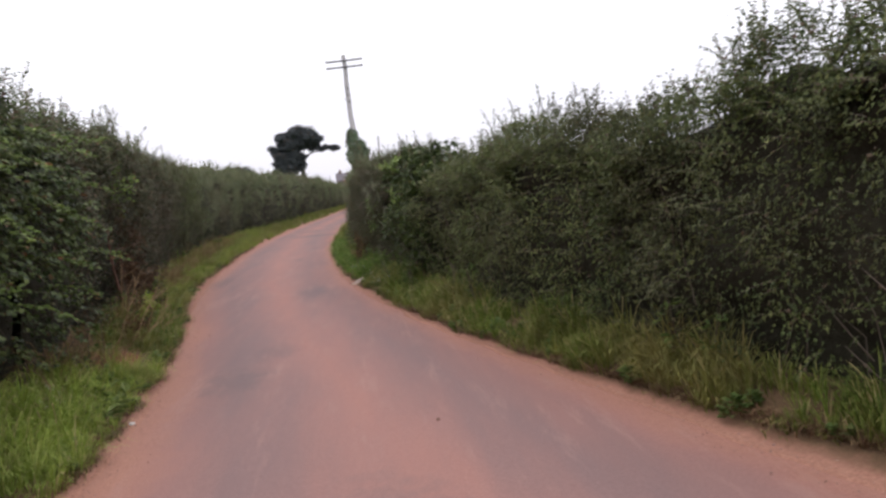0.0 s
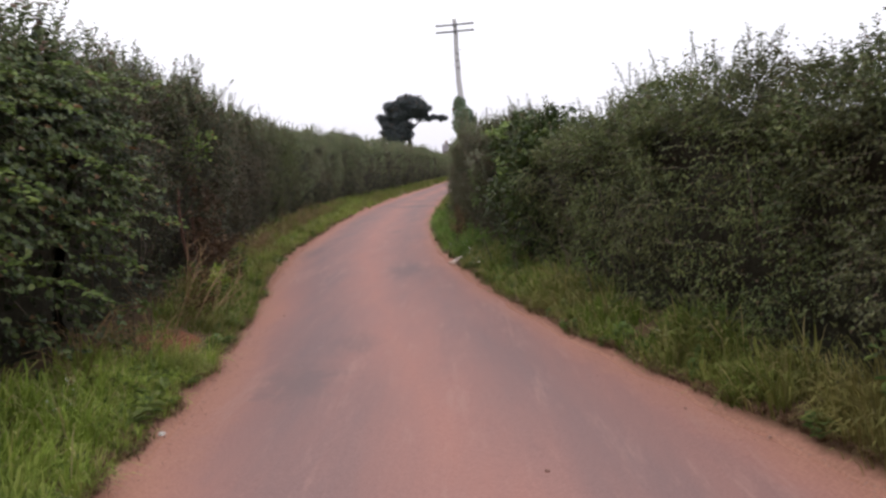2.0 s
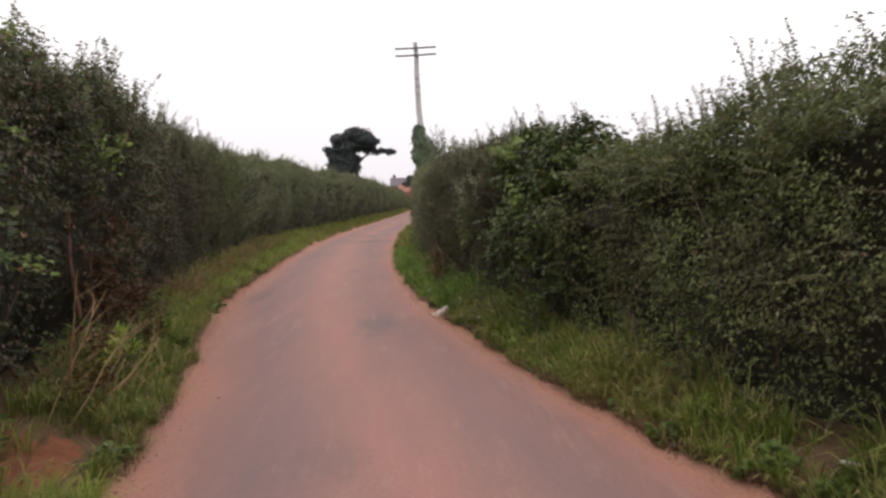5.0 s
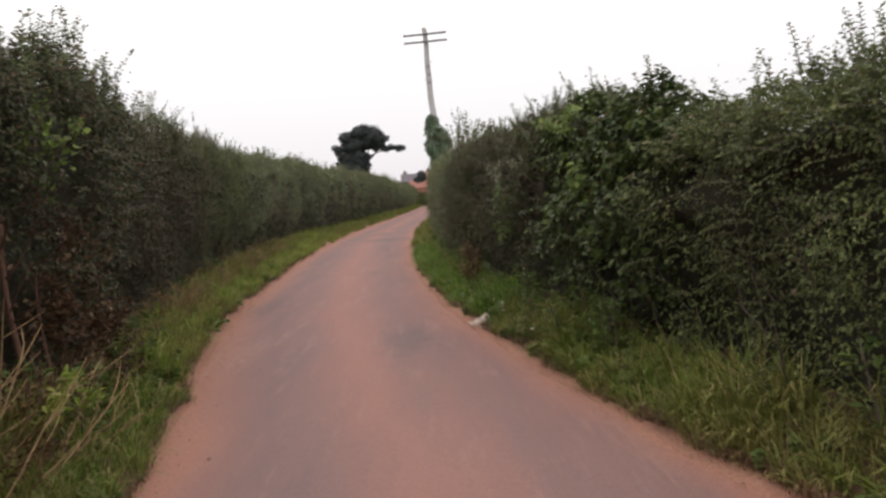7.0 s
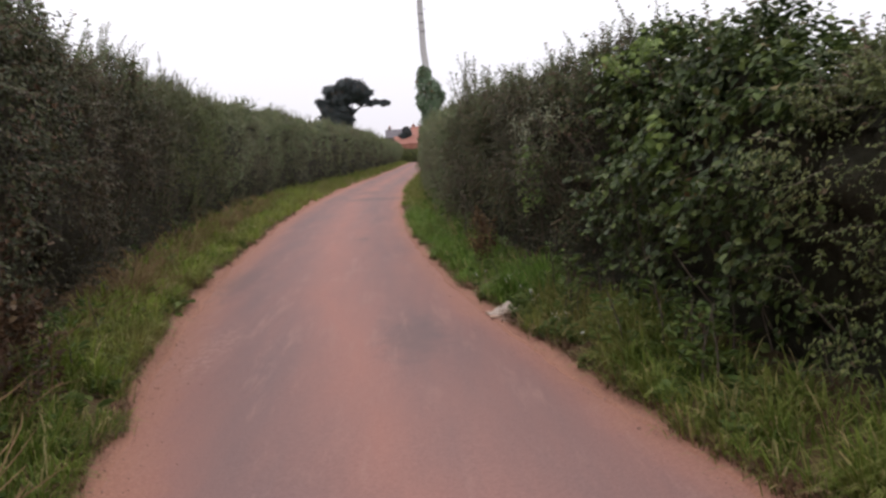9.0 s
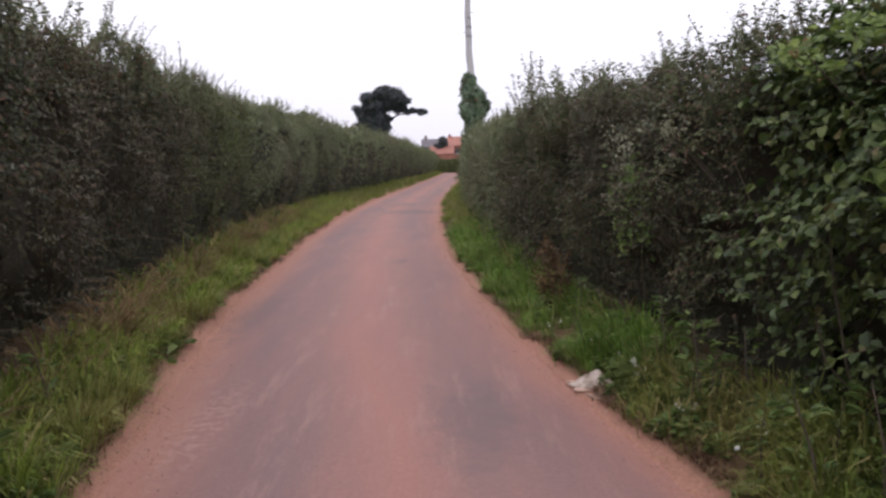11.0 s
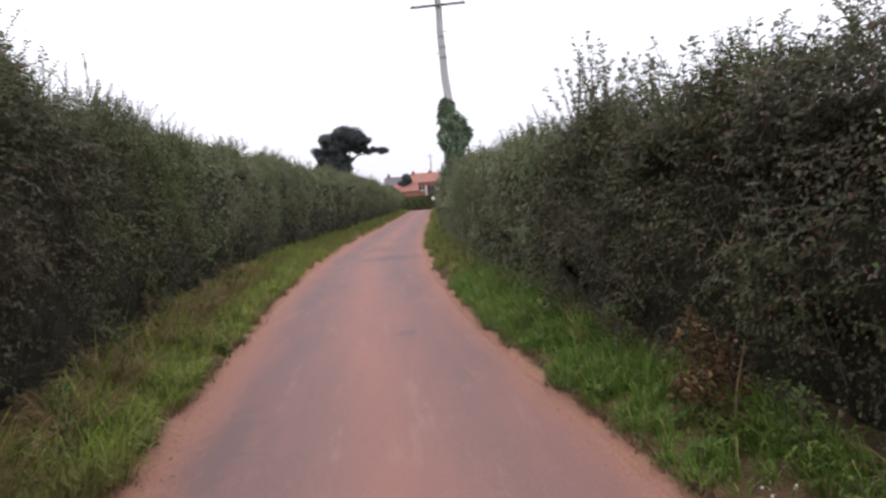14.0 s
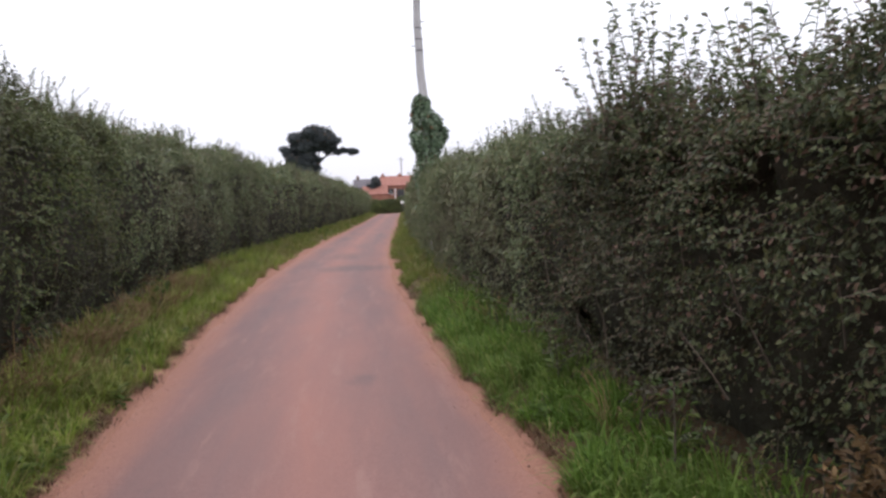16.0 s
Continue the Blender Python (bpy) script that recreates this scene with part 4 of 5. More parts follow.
leafy_tree(-9.6, 185.0,
           [(-4.5, 0, 11.3, 2.2, 2.0, 1.5), (-2.2, 0, 10.4, 2.0, 2.0, 1.5), (-5.2, 0, 10.3, 1.7, 1.7, 1.3), (-5.6, 0, 8.7, 1.2, 1.2, 0.9), (-3.6, 0, 9.4, 1.8, 1.8, 1.6), (-0.5, 0, 9.3, 1.0, 1.0, 1.5), (-0.2, 0, 11.4, 1.1, 1.1, 1.2), (4.3, 0, 12.4, 1.4, 1.3, 0.6), (2.5, 0, 12.9, 1.4, 1.3, 0.8), (6.0, 0, 12.5, 1.1, 1.1, 0.6),
            (0.2, 0, 14.4, 2.6, 2.4, 1.6), (-3.0, 0, 14.0, 2.6, 2.4, 1.6), (-1.6, 0, 11.9, 2.0, 2.0, 1.5), (-1.1, 0, 15.6, 3.02, 2.97, 2.13), (-4.07, 0, 15, 2.24, 2.42, 1.57), (1.76, 0, 15.1, 2.46, 2.64, 1.9), (3.63, 0, 13.9, 1.68, 1.76, 1.12), (-5.06, 0, 13.2, 2.13, 2.09, 1.23), (-6.6, 0, 12.3, 1.46, 1.32, 0.672),
            (-2.64, 0, 12.9, 2.46, 2.42, 1.68), (-0.77, 0, 13.7, 2.24, 2.42, 1.46), (-2.64, 0, 10.9, 1.9, 1.87, 1.79), (-2.31, 0, 8.7, 2.35, 2.2, 1.9), (5.28, 0, 12.8, 1.34, 1.32, 0.56), (7.04, 0, 12.5, 1.12, 1.1, 0.616), (3.19, 0, 12.9, 1.34, 1.32, 0.56)],
           ([[-0.3, 0, 0], [-0.1, 0, 5], [-0.4, 0, 9], [-0.8, 0, 13.5]], 0.75, 0.25),
           [([[-0.2, 0, 9.7], [0.8, 0, 11.1], [2.0, 0, 11.9], [6.8, 0, 12.3]], 0.28, 0.07), ([[-0.4, 0, 8.5], [-2.4, 0, 10.5], [-5.0, 0, 12.0]], 0.3, 0.08),
            ([[-0.5, 0, 10.5], [0.6, 0.5, 13.0], [1.2, 0.8, 15.2]], 0.25, 0.07)],
           0.34, 230, 71, "dark spreading oak with a long low branch standing alone")
leafy_tree(-26.0, 200.0, [(0, 0, 8.4, 3.2, 3.0, 2.3), (2.4, 0, 7.9, 2.0, 2.0, 1.8), (-2.2, 0, 7.6, 2.2, 2.0, 1.6)],
           ([[0, 0, 0], [0, 0, 4], [0.2, 0, 8]], 0.4, 0.15), [([[0, 0, 4.5], [1.5, 0, 6.5], [2.6, 0, 8.2]], 0.18, 0.06)], 0.42, 120, 72, "low rounded dark tree far behind the hedge")
leafy_tree(1.3, 164.9, [(0.1, 0, 5.9, 0.7, 0.7, 1.0), (0.0, 0, 5.0, 1.1, 0.9, 1.0), (-0.4, 0, 4.2, 1.2, 0.9, 1.0)], ([[0, 0, 0], [0, 0, 2], [0, 0, 5]], 0.12, 0.05), [([[0, 0, 2.0], [0.4, 0, 3.4], [0.5, 0, 4.6]], 0.06, 0.03)],
           0.25, 500, 73, "narrow dark evergreen between two roofs")


# ---- farm buildings at the end of the lane ----
def gable_roof(x0, x1, y0, y1, eave, ridge, thick=0.14, over=0.25):
    """A pitched roof with its ridge along x, as two thick slabs."""
    bm = bmesh.new()
    ym = (y0 + y1) / 2
    for ya, s in ((y0 - over, -1), (y1 + over, 1)):
        drop = (ridge - eave) * over / (ym - y0)
        vs = []
        for x in (x0 - 0.15, x1 + 0.15):
            for y, z in ((ya, eave - drop), (ym, ridge)):
                for dz in (0.0, thick):
                    vs.append(bm.verts.new((x, y, z + dz)))
        for f in ((0, 1, 3, 2), (4, 6, 7, 5), (0, 4, 5, 1), (2, 3, 7, 6), (1, 5, 7, 3), (0, 2, 6, 4)):
            bm.faces.new([vs[i] for i in f])
    bmesh.ops.recalc_face_normals(bm, faces=bm.faces)
    return bm


def gable_walls(x0, x1, y0, y1, eave, ridge):
    bm = bmesh.new()
    ym = (y0 + y1) / 2
    ring = [(y0, -0.1), (y1, -0.1), (y1, eave), (ym, ridge - 0.02), (y0, eave)]
    a, b = [bm.verts.new((x0, *p)) for p in ring], [bm.verts.new((x1, *p)) for p in ring]
    bm.faces.new(a[::-1]), bm.faces.new(b)
    for i in range(5):
        j = (i + 1) % 5
        bm.faces.new((a[i], a[j], b[j], b[i]))
    bmesh.ops.recalc_face_normals(bm, faces=bm.faces)
    return bm


def chimney(parent, x, y, z0, z1, w, mat):
    bm = box_bm(bmesh.new(), (x - w, y - w, z0), (x + w, y + w, z1 - 0.22), 0.02)
    stack = part("chimney", bm, mat, parent, "square masonry chimney")
    part("chimney_cap", box_bm(bmesh.new(), (x - w - 0.06, y - w - 0.06, z1 - 0.22), (x + w + 0.06, y + w + 0.06, z1 - 0.1), 0.02), mat, stack)
    bm = bmesh.new()
    bmesh.ops.create_cone(bm, cap_ends=True, segments=10, radius1=0.13, radius2=0.1, depth=0.3, matrix=Matrix.Translation((x, y, z1 + 0.05)))
    part("chimney_pot", bm, M_TILE, stack)


def window_on(parent, x, y, z, w, h):
    win = part("window", box_bm(bmesh.new(), (x - w / 2, y - 0.06, z), (x + w / 2, y - 0.01, z + h)), M_GLASSDARK, parent, "dark window")
    part("window_sill", box_bm(bmesh.new(), (x - w / 2 - 0.08, y - 0.14, z - 0.1), (x + w / 2 + 0.08, y - 0.01, z - 0.003)), M_WHITE, win)
    part("glazing_bar", box_bm(bmesh.new(), (x - 0.03, y - 0.085, z + 0.003), (x + 0.03, y - 0.063, z + h)), M_WHITE, win)


def slate_house():
    ob = thing("house", "pale rendered cottage with a grey slate roof and end chimney", "house", (-0.4, 168, -0.1))
    inv = Matrix.Translation(ob.location).inverted()
    part("wall", gable_walls(-2.5, 2.2, 166.5, 172.5, 4.75, 6.15), M_RENDER, ob)
    part("roof", gable_roof(-2.5, 2.2, 166.5, 172.5, 4.75, 6.15), M_SLATE, ob, "grey slate roof")
    chimney(ob, -1.8, 169.5, 5.6, 6.85, 0.3, M_RENDER)
    for x in (-1.3, 0.9):
        window_on(ob, x, 166.5, 3.5, 0.8, 0.9)
    for o in ob.children:
        o.matrix_parent_inverse = inv


def tiled_house():
    ob = thing("house", "long red brick farmhouse with an orange clay tile roof", "house", (8.0, 168, -0.1))
    inv = Matrix.Translation(ob.location).inverted()
    part("wall", gable_walls(2.35, 15.5, 165.5, 171.5, 4.9, 6.5), M_BRICK, ob)
    part("roof", gable_roof(2.35, 15.5, 165.5, 171.5, 4.9, 6.5), M_TILE, ob, "orange clay tile roof")
    chimney(ob, 1.75 + 0.95, 168.5, 6.0, 7.0, 0.3, M_BRICK)
    chimney(ob, 5.75, 168.5, 6.2, 7.0, 0.32, M_BRICK)
    chimney(ob, 12.6, 168.5, 6.2, 7.1, 0.32, M_BRICK)
    window_on(ob, 3.95, 165.5, 3.45, 0.9, 0.85)
    window_on(ob, 8.2, 165.5, 3.45, 0.9, 0.85)
    window_on(ob, 11.2, 165.5, 3.45, 0.9, 0.85)
    part("door", box_bm(bmesh.new(), (5.0, 165.42, 1.9), (6.3, 165.49, 4.2)), M_GLASSDARK, ob, "dark open doorway")
    part("door_post", box_bm(bmesh.new(), (4.6, 165.3, 0.0), (4.8, 165.48, 4.25), 0.01), M_WHITE, ob, "white painted post")
    for o in ob.children:
        o.matrix_parent_inverse = inv


def outhouse():
    ob = thing("outhouse", "low outbuilding with an orange tiled lean-to roof", "outbuilding", (1.0, 164, -0.1))
    inv = Matrix.Translation(ob.location).inverted()
    part("wall", gable_walls(-0.9, 3.2, 163.2, 166.4, 3.5, 4.7), M_BRICK, ob)
    part("roof", gable_roof(-0.9, 3.2, 163.2, 166.4, 3.5, 4.75, 0.12, 0.2), M_TILE, ob, "orange clay tile roof")
    for o in ob.children:
        o.matrix_parent_inverse = inv


slate_house()
tiled_house()
outhouse()


def junction_hedge():
    rng = np.random.RandomState(81)
    ob = thing("hedge", "clipped dark hedge in front of the farmhouse", "hedge", (5, 162.6, -0.1))
    x0, x1 = -55.0, 65.0
    n = 26000
    x, z = rng.uniform(x0, x1, n), rng.uniform(0.05, 1, n) ** 0.85
    h = 2.75 + 0.5 * (lumps(x * 0.5, 0 * x + 3) - 0.5)
    yy = -0.35 * np.sqrt(np.clip(1 - z ** 6, 0, 1)) + 0.3 * (lumps(x * 1.4, z * 4) - 0.5)
    b = np.stack([x - 5, yy, z * h], -1)
    mesh_object("foliage", raw_mesh("foliage", *leaf_arrays(rng, b, np.tile([0, -1.0, 0.4], (n, 1)), 0.2 * rng.uniform(0.6, 1.3, n), 0.8)), M_HAWTHORN, ob, kind="stuff")
    # dark box filling the hedge as the shade behind its leaves
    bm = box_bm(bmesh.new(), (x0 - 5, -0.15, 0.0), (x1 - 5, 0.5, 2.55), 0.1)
    part("woody_shade_core", bm, M_CORE, ob)


junction_hedge()


def road_sign():
    ob = thing("road_sign", "small white sign on a post at the junction", "sign", (5.75, 161.9, -0.1))
    part("board", box_bm(bmesh.new(), (-0.35, -0.03, 1.75), (0.35, 0.0, 2.2), 0.01), M_WHITE, ob)
    part("post", box_bm(bmesh.new(), (-0.04, 0.004, 0.0), (0.04, 0.07, 2.2), 0.01), M_DARKWOOD, ob)


road_sign()


# ---- plants of the verges ----
def verge_z(x, y):
    side = -1 if x < -0.6 - 0.04 * y else 1
    return float(bank_height(side, np.array([x]), np.array([y]))[0])


def rosette(name, label, category, mat, leaf, count, tall, seed, width=0.45, stalk=None, group="", upright=0.5):
    """A leafy plant at the origin."""
    rng = np.random.RandomState(seed)
    ob = thing(name, label, category, group=group)
    f = rng.uniform(0, 1, count)
    ang = rng.uniform(0, 2 * np.pi, count)
    b = np.stack([np.cos(ang) * 0.05, np.sin(ang) * 0.05, f * tall], -1)
    way = np.stack([np.cos(ang), np.sin(ang), rng.uniform(0.0, 2 * upright, count)], -1)
    nrm = np.stack([-np.cos(ang) * 0.4, -np.sin(ang) * 0.4, np.ones(count)], -1)
    mesh_object("foliage", raw_mesh("foliage", *leaf_arrays(rng, b, nrm, leaf * rng.uniform(0.6, 1.2, count), width, 0.1, 0.3, way)), mat, ob)
    if stalk:
        pts = [[0, 0, -0.04], [0.01, 0.01, tall * 0.5], [0.03, -0.02, tall]]
        mesh_object("stem", raw_mesh("stem", *tube_arrays(pts, [0.008, 0.006, 0.003], 5), smooth=True), stalk, ob)
    return ob


def scatter(proto, places, seed):
    rng = np.random.RandomState(seed)
    for k, (x, y) in enumerate(places):
        s = rng.uniform(0.75, 1.25)
        m = Matrix.LocRotScale((x, y, verge_z(x, y) - 0.01), Euler((rng.normal(0, 0.1), rng.normal(0, 0.1), rng.uniform(0, 6.28))), None)
        o = proto if k == 0 else copy_thing(proto, m)
        o.matrix_basis = m @ Matrix.Scale(s, 4)


def random_places(side, y0, y1, n, u0, u1, seed):
    rng = np.random.RandomState(seed)
    y, u = rng.uniform(y0, y1, n), rng.uniform(u0, u1, n)
    e, f = (along(ROAD_L, y), along(FACE_L, y)) if side < 0 else (along(ROAD_R, y), along(FACE_R, y))
    return list(zip((e + u * (f - e)).tolist(), y.tolist()))


dock = rosette("dock_plant", "broad-leaved green dock plant in the verge", "weed", M_WEED, 0.13, 12, 0.1, 91, 0.45, None, "broad-leaved weeds", 0.4)
scatter(dock, random_places(-1, 7.6, 9.4, 16, 0.15, 0.7, 1) + random_places(-1, 11.5, 34, 16, 0.15, 0.8, 2), 4)
nettle = rosette("nettle", "upright leafy green nettle by the hedge", "weed", M_WEED, 0.075, 34, 0.5, 92, 0.5, M_TWIG, "nettles", 0.3)
scatter(nettle, random_places(-1, 7.5, 34, 30, 0.6, 1.05, 5) + random_places(1, 5, 32, 30, 0.65, 1.05, 6) + random_places(1, 13.5, 18.2, 16, 0.4, 0.95, 16) + [(-2.6, 9.2), (-2.55, 9.5), (-2.6, 12.2), (-2.65, 12.6), (-2.75, 13.1)], 7)
clover = rosette("ground_weed", "low creeping green weed with small leaves", "weed", M_WEED, 0.06, 46, 0.1, 93, 0.8, None, "creeping weeds", 0.7)
scatter(clover, random_places(-1, 6, 30, 60, 0.1, 0.7, 8) + random_places(1, 4.5, 32, 60, 0.12, 0.8, 9) + random_places(1, 13.2, 18.4, 60, 0.12, 0.95, 19), 10)
brown = rosette("withered_dock", "withered rust-brown dock standing in the verge", "weed", M_DEADLEAF, 0.05, 120, 0.55, 94, 0.45, M_STRAW, "withered plants", 0.5)
scatter(brown, [(0.5, 19.8), (0.58, 20.1), (0.52, 19.5), (0.62, 19.9), (3.0, 6.5), (-2.8, 13.3), (-2.7, 12.7), (-2.85, 13.8), (-2.9, 14.3), (-4.5, 25.0), (-5.2, 36.0), (-5.1, 38.0)], 11)


def seeding_grass(seed):
    """A tuft of tall straw-coloured seeding stems."""
    rng = np.random.RandomState(seed)
    soup = Soup()
    for _ in range(16):
        a, h, l = rng.uniform(0, 6.28), rng.uniform(0.2, 0.45), rng.uniform(0.08, 0.3)
        w = np.array([np.cos(a), np.sin(a), 0])
        p = [np.r_[w[:2] * 0.05, -0.02], np.r_[w[:2] * (0.05 + l * 0.3), h * 0.6], np.r_[w[:2] * (0.05 + l), h], np.r_[w[:2] * (0.1 + l * 1.3), h * 1.02]]
        soup.add(*tube_arrays(p, [0.0022, 0.0018, 0.003, 0.001], 3))
    return tagged(mesh_object("dry_grass_tuft", soup.mesh("dry_grass_tuft"), M_STRAW), "tuft of tall dry seeding grass stems", "grass tuft", "dry grass tufts")


scatter(seeding_grass(95), random_places(-1, 8, 40, 75, 0.55, 1.05, 12) + random_places(-1, 17, 36, 110, 0.6, 1.0, 17) + random_places(1, 5, 34, 8, 0.6, 1.0, 13), 14)


def flower_plant(seed):
    rng = np.random.RandomState(seed)
    ob = thing("white_flower", "small white-flowered weed in the grass", "wildflower", group="white flowers")
    stems, heads = Soup(), []
    for _ in range(4):
        a, h = rng.uniform(0, 6.28), rng.uniform(0.14, 0.26)
        tip = np.array([np.cos(a) * 0.08, np.sin(a) * 0.08, h])
        stems.add(*tube_arrays([[0, 0, -0.02], tip * [0.6, 0.6, 0.6], tip], [0.003, 0.0025, 0.002], 3))
        heads.append(tip + rng.normal(0, 0.01, (4, 3)))
    mesh_object("stem", stems.mesh("stem"), M_WEED, ob)
    b = np.concatenate(heads)
    mesh_object("petals", raw_mesh("petals", *leaf_arrays(rng, b, np.tile([0, 0, 1.0], (len(b), 1)), np.full(len(b), 0.013), 0.9)), M_PAPER, ob, "small white petals", "stuff")
    return ob


scatter(flower_plant(96), [(0.36, 18.6), (0.78, 15.9), (-2.2, 7.4), (0.62, 16.9), (0.72, 16.75), (1.05, 15.3), (0.95, 16.3), (0.66, 17.7), (-2.45, 7.9), (-4.3, 21.6), (-4.5, 23.0)], 15)


def bent_stalks():
    """Broken dead hogweed stalks leaning out of the bank."""
    rng = np.random.RandomState(97)
    for x, y, tip, r in ((-2.55, 11.0, (0.25, 0.9, 0.75), 0.014), (-2.5, 11.25, (0.25, 1.15, 0.5), 0.013), (-2.65, 10.9, (0.22, 0.75, 0.95), 0.013), (-2.55, 11.7, (0.1, 0.85, 0.7), 0.012),
                         (-2.5, 12.5, (0.05, 0.4, 0.5), 0.01), (-2.75, 11.6, (0.0, 0.3, 1.1), 0.01),
                         (-2.5, 11.4, (0.3, -0.35, 0.5), 0.012), (-2.6, 11.9, (0.28, 0.25, 0.3), 0.011), (-2.65, 11.2, (0.2, -0.2, 0.8), 0.011), (-2.5, 12.1, (0.22, 0.5, 0.28), 0.01)):
        ob = thing("dead_stalk", "bent dry tan stalk leaning from the bank", "dead stalk", (x, y, verge_z(x, y) - 0.02), "dead stalks")
        tip = np.array(tip)
        pts = np.array([tip * f + rng.normal(0, 0.012, 3) * (0 < f < 1) for f in (0, 0.3, 0.55, 0.8, 1.0)])
        pts[2:, 2] -= 0.03
        mesh_object("stem", raw_mesh("stem", *tube_arrays(pts, [r * 0.6, r * 0.55, r * 0.48, r * 0.4, r * 0.25], 6), smooth=True), M_STRAW, ob)
        for k in range(2):
            b = pts[2 + k]
            e = b + [rng.uniform(-0.1, 0.25), rng.uniform(0.1, 0.35), rng.uniform(0.1, 0.25)]
            mesh_object("side_shoot", raw_mesh("side_shoot", *tube_arrays([b, (b + e) / 2 + [0.02, 0, 0.01], e], [r * 0.5, r * 0.4, r * 0.2], 5), smooth=True), M_STRAW, ob)


bent_stalks()


def clump(name, label, category, mat, at, radii, n, leaf, seed, width=0.7, stalk=M_TWIG):
    """A loose spray of leaves with its own twigs, growing out of a hedge face."""
    rng = np.random.RandomState(seed)
    ob = thing(name, label, category, at)
    k = max(4, n // 40)
    centres = rng.normal(0, 0.5, (k, 3)) * radii
    c = centres[rng.randint(0, k, n)]
    b = c + rng.normal(0, 0.16, (n, 3)) * np.array(radii)
    mesh_object("foliage", raw_mesh("foliage", *leaf_arrays(rng, b, np.tile([-0.3, -0.5, 0.6], (n, 1)), leaf * rng.uniform(0.5, 1.2, n), width)), mat, ob, kind="stuff")
    inward = np.array([0.35 if at[0] > -1 else -0.35, 0, -0.35])
    for p in centres[:6]:
        mesh_object("twig", raw_mesh("twig", *tube_arrays([p + inward, p * 0.5 + inward * 0.5, p], [0.009, 0.007, 0.003], 4), smooth=True), stalk, ob)


clump("clematis", "pale cream blossom of wild clematis over the hedge", "climbing plant", M_PALE, (0.84, 17.75, 1.75), (0.16, 0.55, 0.4), 1000, 0.02, 101)
clump("clematis_leaves", "mid-green clematis leaves woven through the hedge", "climbing plant", M_WEED, (0.86, 17.6, 1.55), (0.14, 0.6, 0.5), 420, 0.05, 114, 0.6)
clump("clematis", "pale cream blossom of wild clematis over the hedge", "climbing plant", M_PALE, (0.95, 17.1, 2.0), (0.12, 0.3, 0.22), 420, 0.02, 102)
clump("bramble", "withered reddish-brown bramble growth in the hedge", "bramble", M_DEADLEAF, (-2.95, 13.2, 1.15), (0.17, 0.5, 0.6), 1000, 0.055, 103)
clump("bramble", "withered reddish-brown bramble growth in the hedge", "bramble", M_DEADLEAF, (-3.05, 14.2, 0.95), (0.17, 0.45, 0.5), 700, 0.055, 104)
clump("dead_weed", "tangle of withered tan weeds on the bank", "weed", M_RUST, (-2.5, 11.7, 0.5), (0.14, 0.5, 0.28), 260, 0.05, 110, 0.35, M_STRAW)
clump("fresh_weed", "yellow-green leafy weed among the dead stalks", "weed", M_GRASSLIGHT, (-2.5, 12.0, 0.6), (0.12, 0.4, 0.25), 120, 0.07, 112, 0.4, M_STRAW)
clump("fern", "withered rust-brown fern at the hedge foot", "fern", M_RUST, (0.48, 19.9, 0.55), (0.16, 0.4, 0.35), 520, 0.05, 109, 0.4, M_STRAW)


def hanging_spray(x, y, z, length, seed):
    """An elm branch arching out of the hedge and down, with side twigs and alternate leaves."""
    rng = np.random.RandomState(seed)
    ob = thing("leafy_branch", "arching elm spray with fresh light green leaves", "branch", (x, y, z), "fresh elm sprays")
    lb, la, ln, ls = [], [], [], []
    way = unit(np.array([0.75, rng.normal(-0.1, 0.5), rng.uniform(0.1, 0.5)]))
    t = np.linspace(0, 1, 7)[:, None]
    main = way * t * length - np.array([0.3, 0, 0]) * (1 - t) + np.array([0, 0, -0.75]) * t ** 2 * length
    runs = [("branch", main, 0.006)]
    for k in range(6):
        b = main[1 + k % 5]
        w = unit(way * 0.5 + np.array([rng.normal(0.1, 0.3), (1 if k % 2 else -1) * rng.uniform(0.4, 0.9), rng.uniform(-0.4, 0.2)]))
        s = np.linspace(0, 1, 4)[:, None]
        runs.append(("twig", b + w * s * length * rng.uniform(0.3, 0.55) + np.array([0, 0, -0.3]) * s ** 2 * length * 0.5, 0.003))
    for name, pts, r in runs:
        mesh_object(name, raw_mesh(name, *tube_arrays(pts, np.linspace(r, r * 0.3, len(pts)), 4), smooth=True), M_TWIG, ob)
        span = np.linalg.norm(np.diff(pts, axis=0), axis=1).sum()
        k = max(5, int(span / 0.03))
        f = np.linspace(0.15, 1, k) * (len(pts) - 1)
        q = np.stack([np.interp(f, np.arange(len(pts)), pts[:, c]) for c in range(3)], -1)
        d = unit(pts[-1] - pts[0])
        alt = np.where(np.arange(k) % 2, 1.0, -1.0)[:, None]
        lb.append(q), la.append(unit(np.cross(d, [0, 0, 1.0])) * alt + d * 0.7 + np.array([0, 0, -0.25]))
        ln.append(np.tile([0.35, -0.25, 1.0], (k, 1))), ls.append(0.075 * rng.uniform(0.6, 1.15, k))
    mesh_object("leaves", raw_mesh("leaves", *leaf_arrays(rng, np.concatenate(lb), np.concatenate(ln), np.concatenate(ls), 0.62, 0.1, 0.3, np.concatenate(la))), M_FRESH, ob, kind="stuff")


for k, (y, z) in enumerate(((9.3, 1.95), (8.0, 2.5), (8.5, 1.5), (7.2, 1.95), (7.6, 2.7), (9.2, 2.6), (9.6, 2.75), (7.3, 1.45), (9.7, 2.3), (8.1, 2.1), (8.4, 2.75), (6.8, 2.4), (8.9, 1.2), (9.9, 1.5), (7.9, 1.15), (6.5, 1.8))):
    hanging_spray(-2.5, y, z, 0.34 + 0.05 * (k % 4), 160 + k)


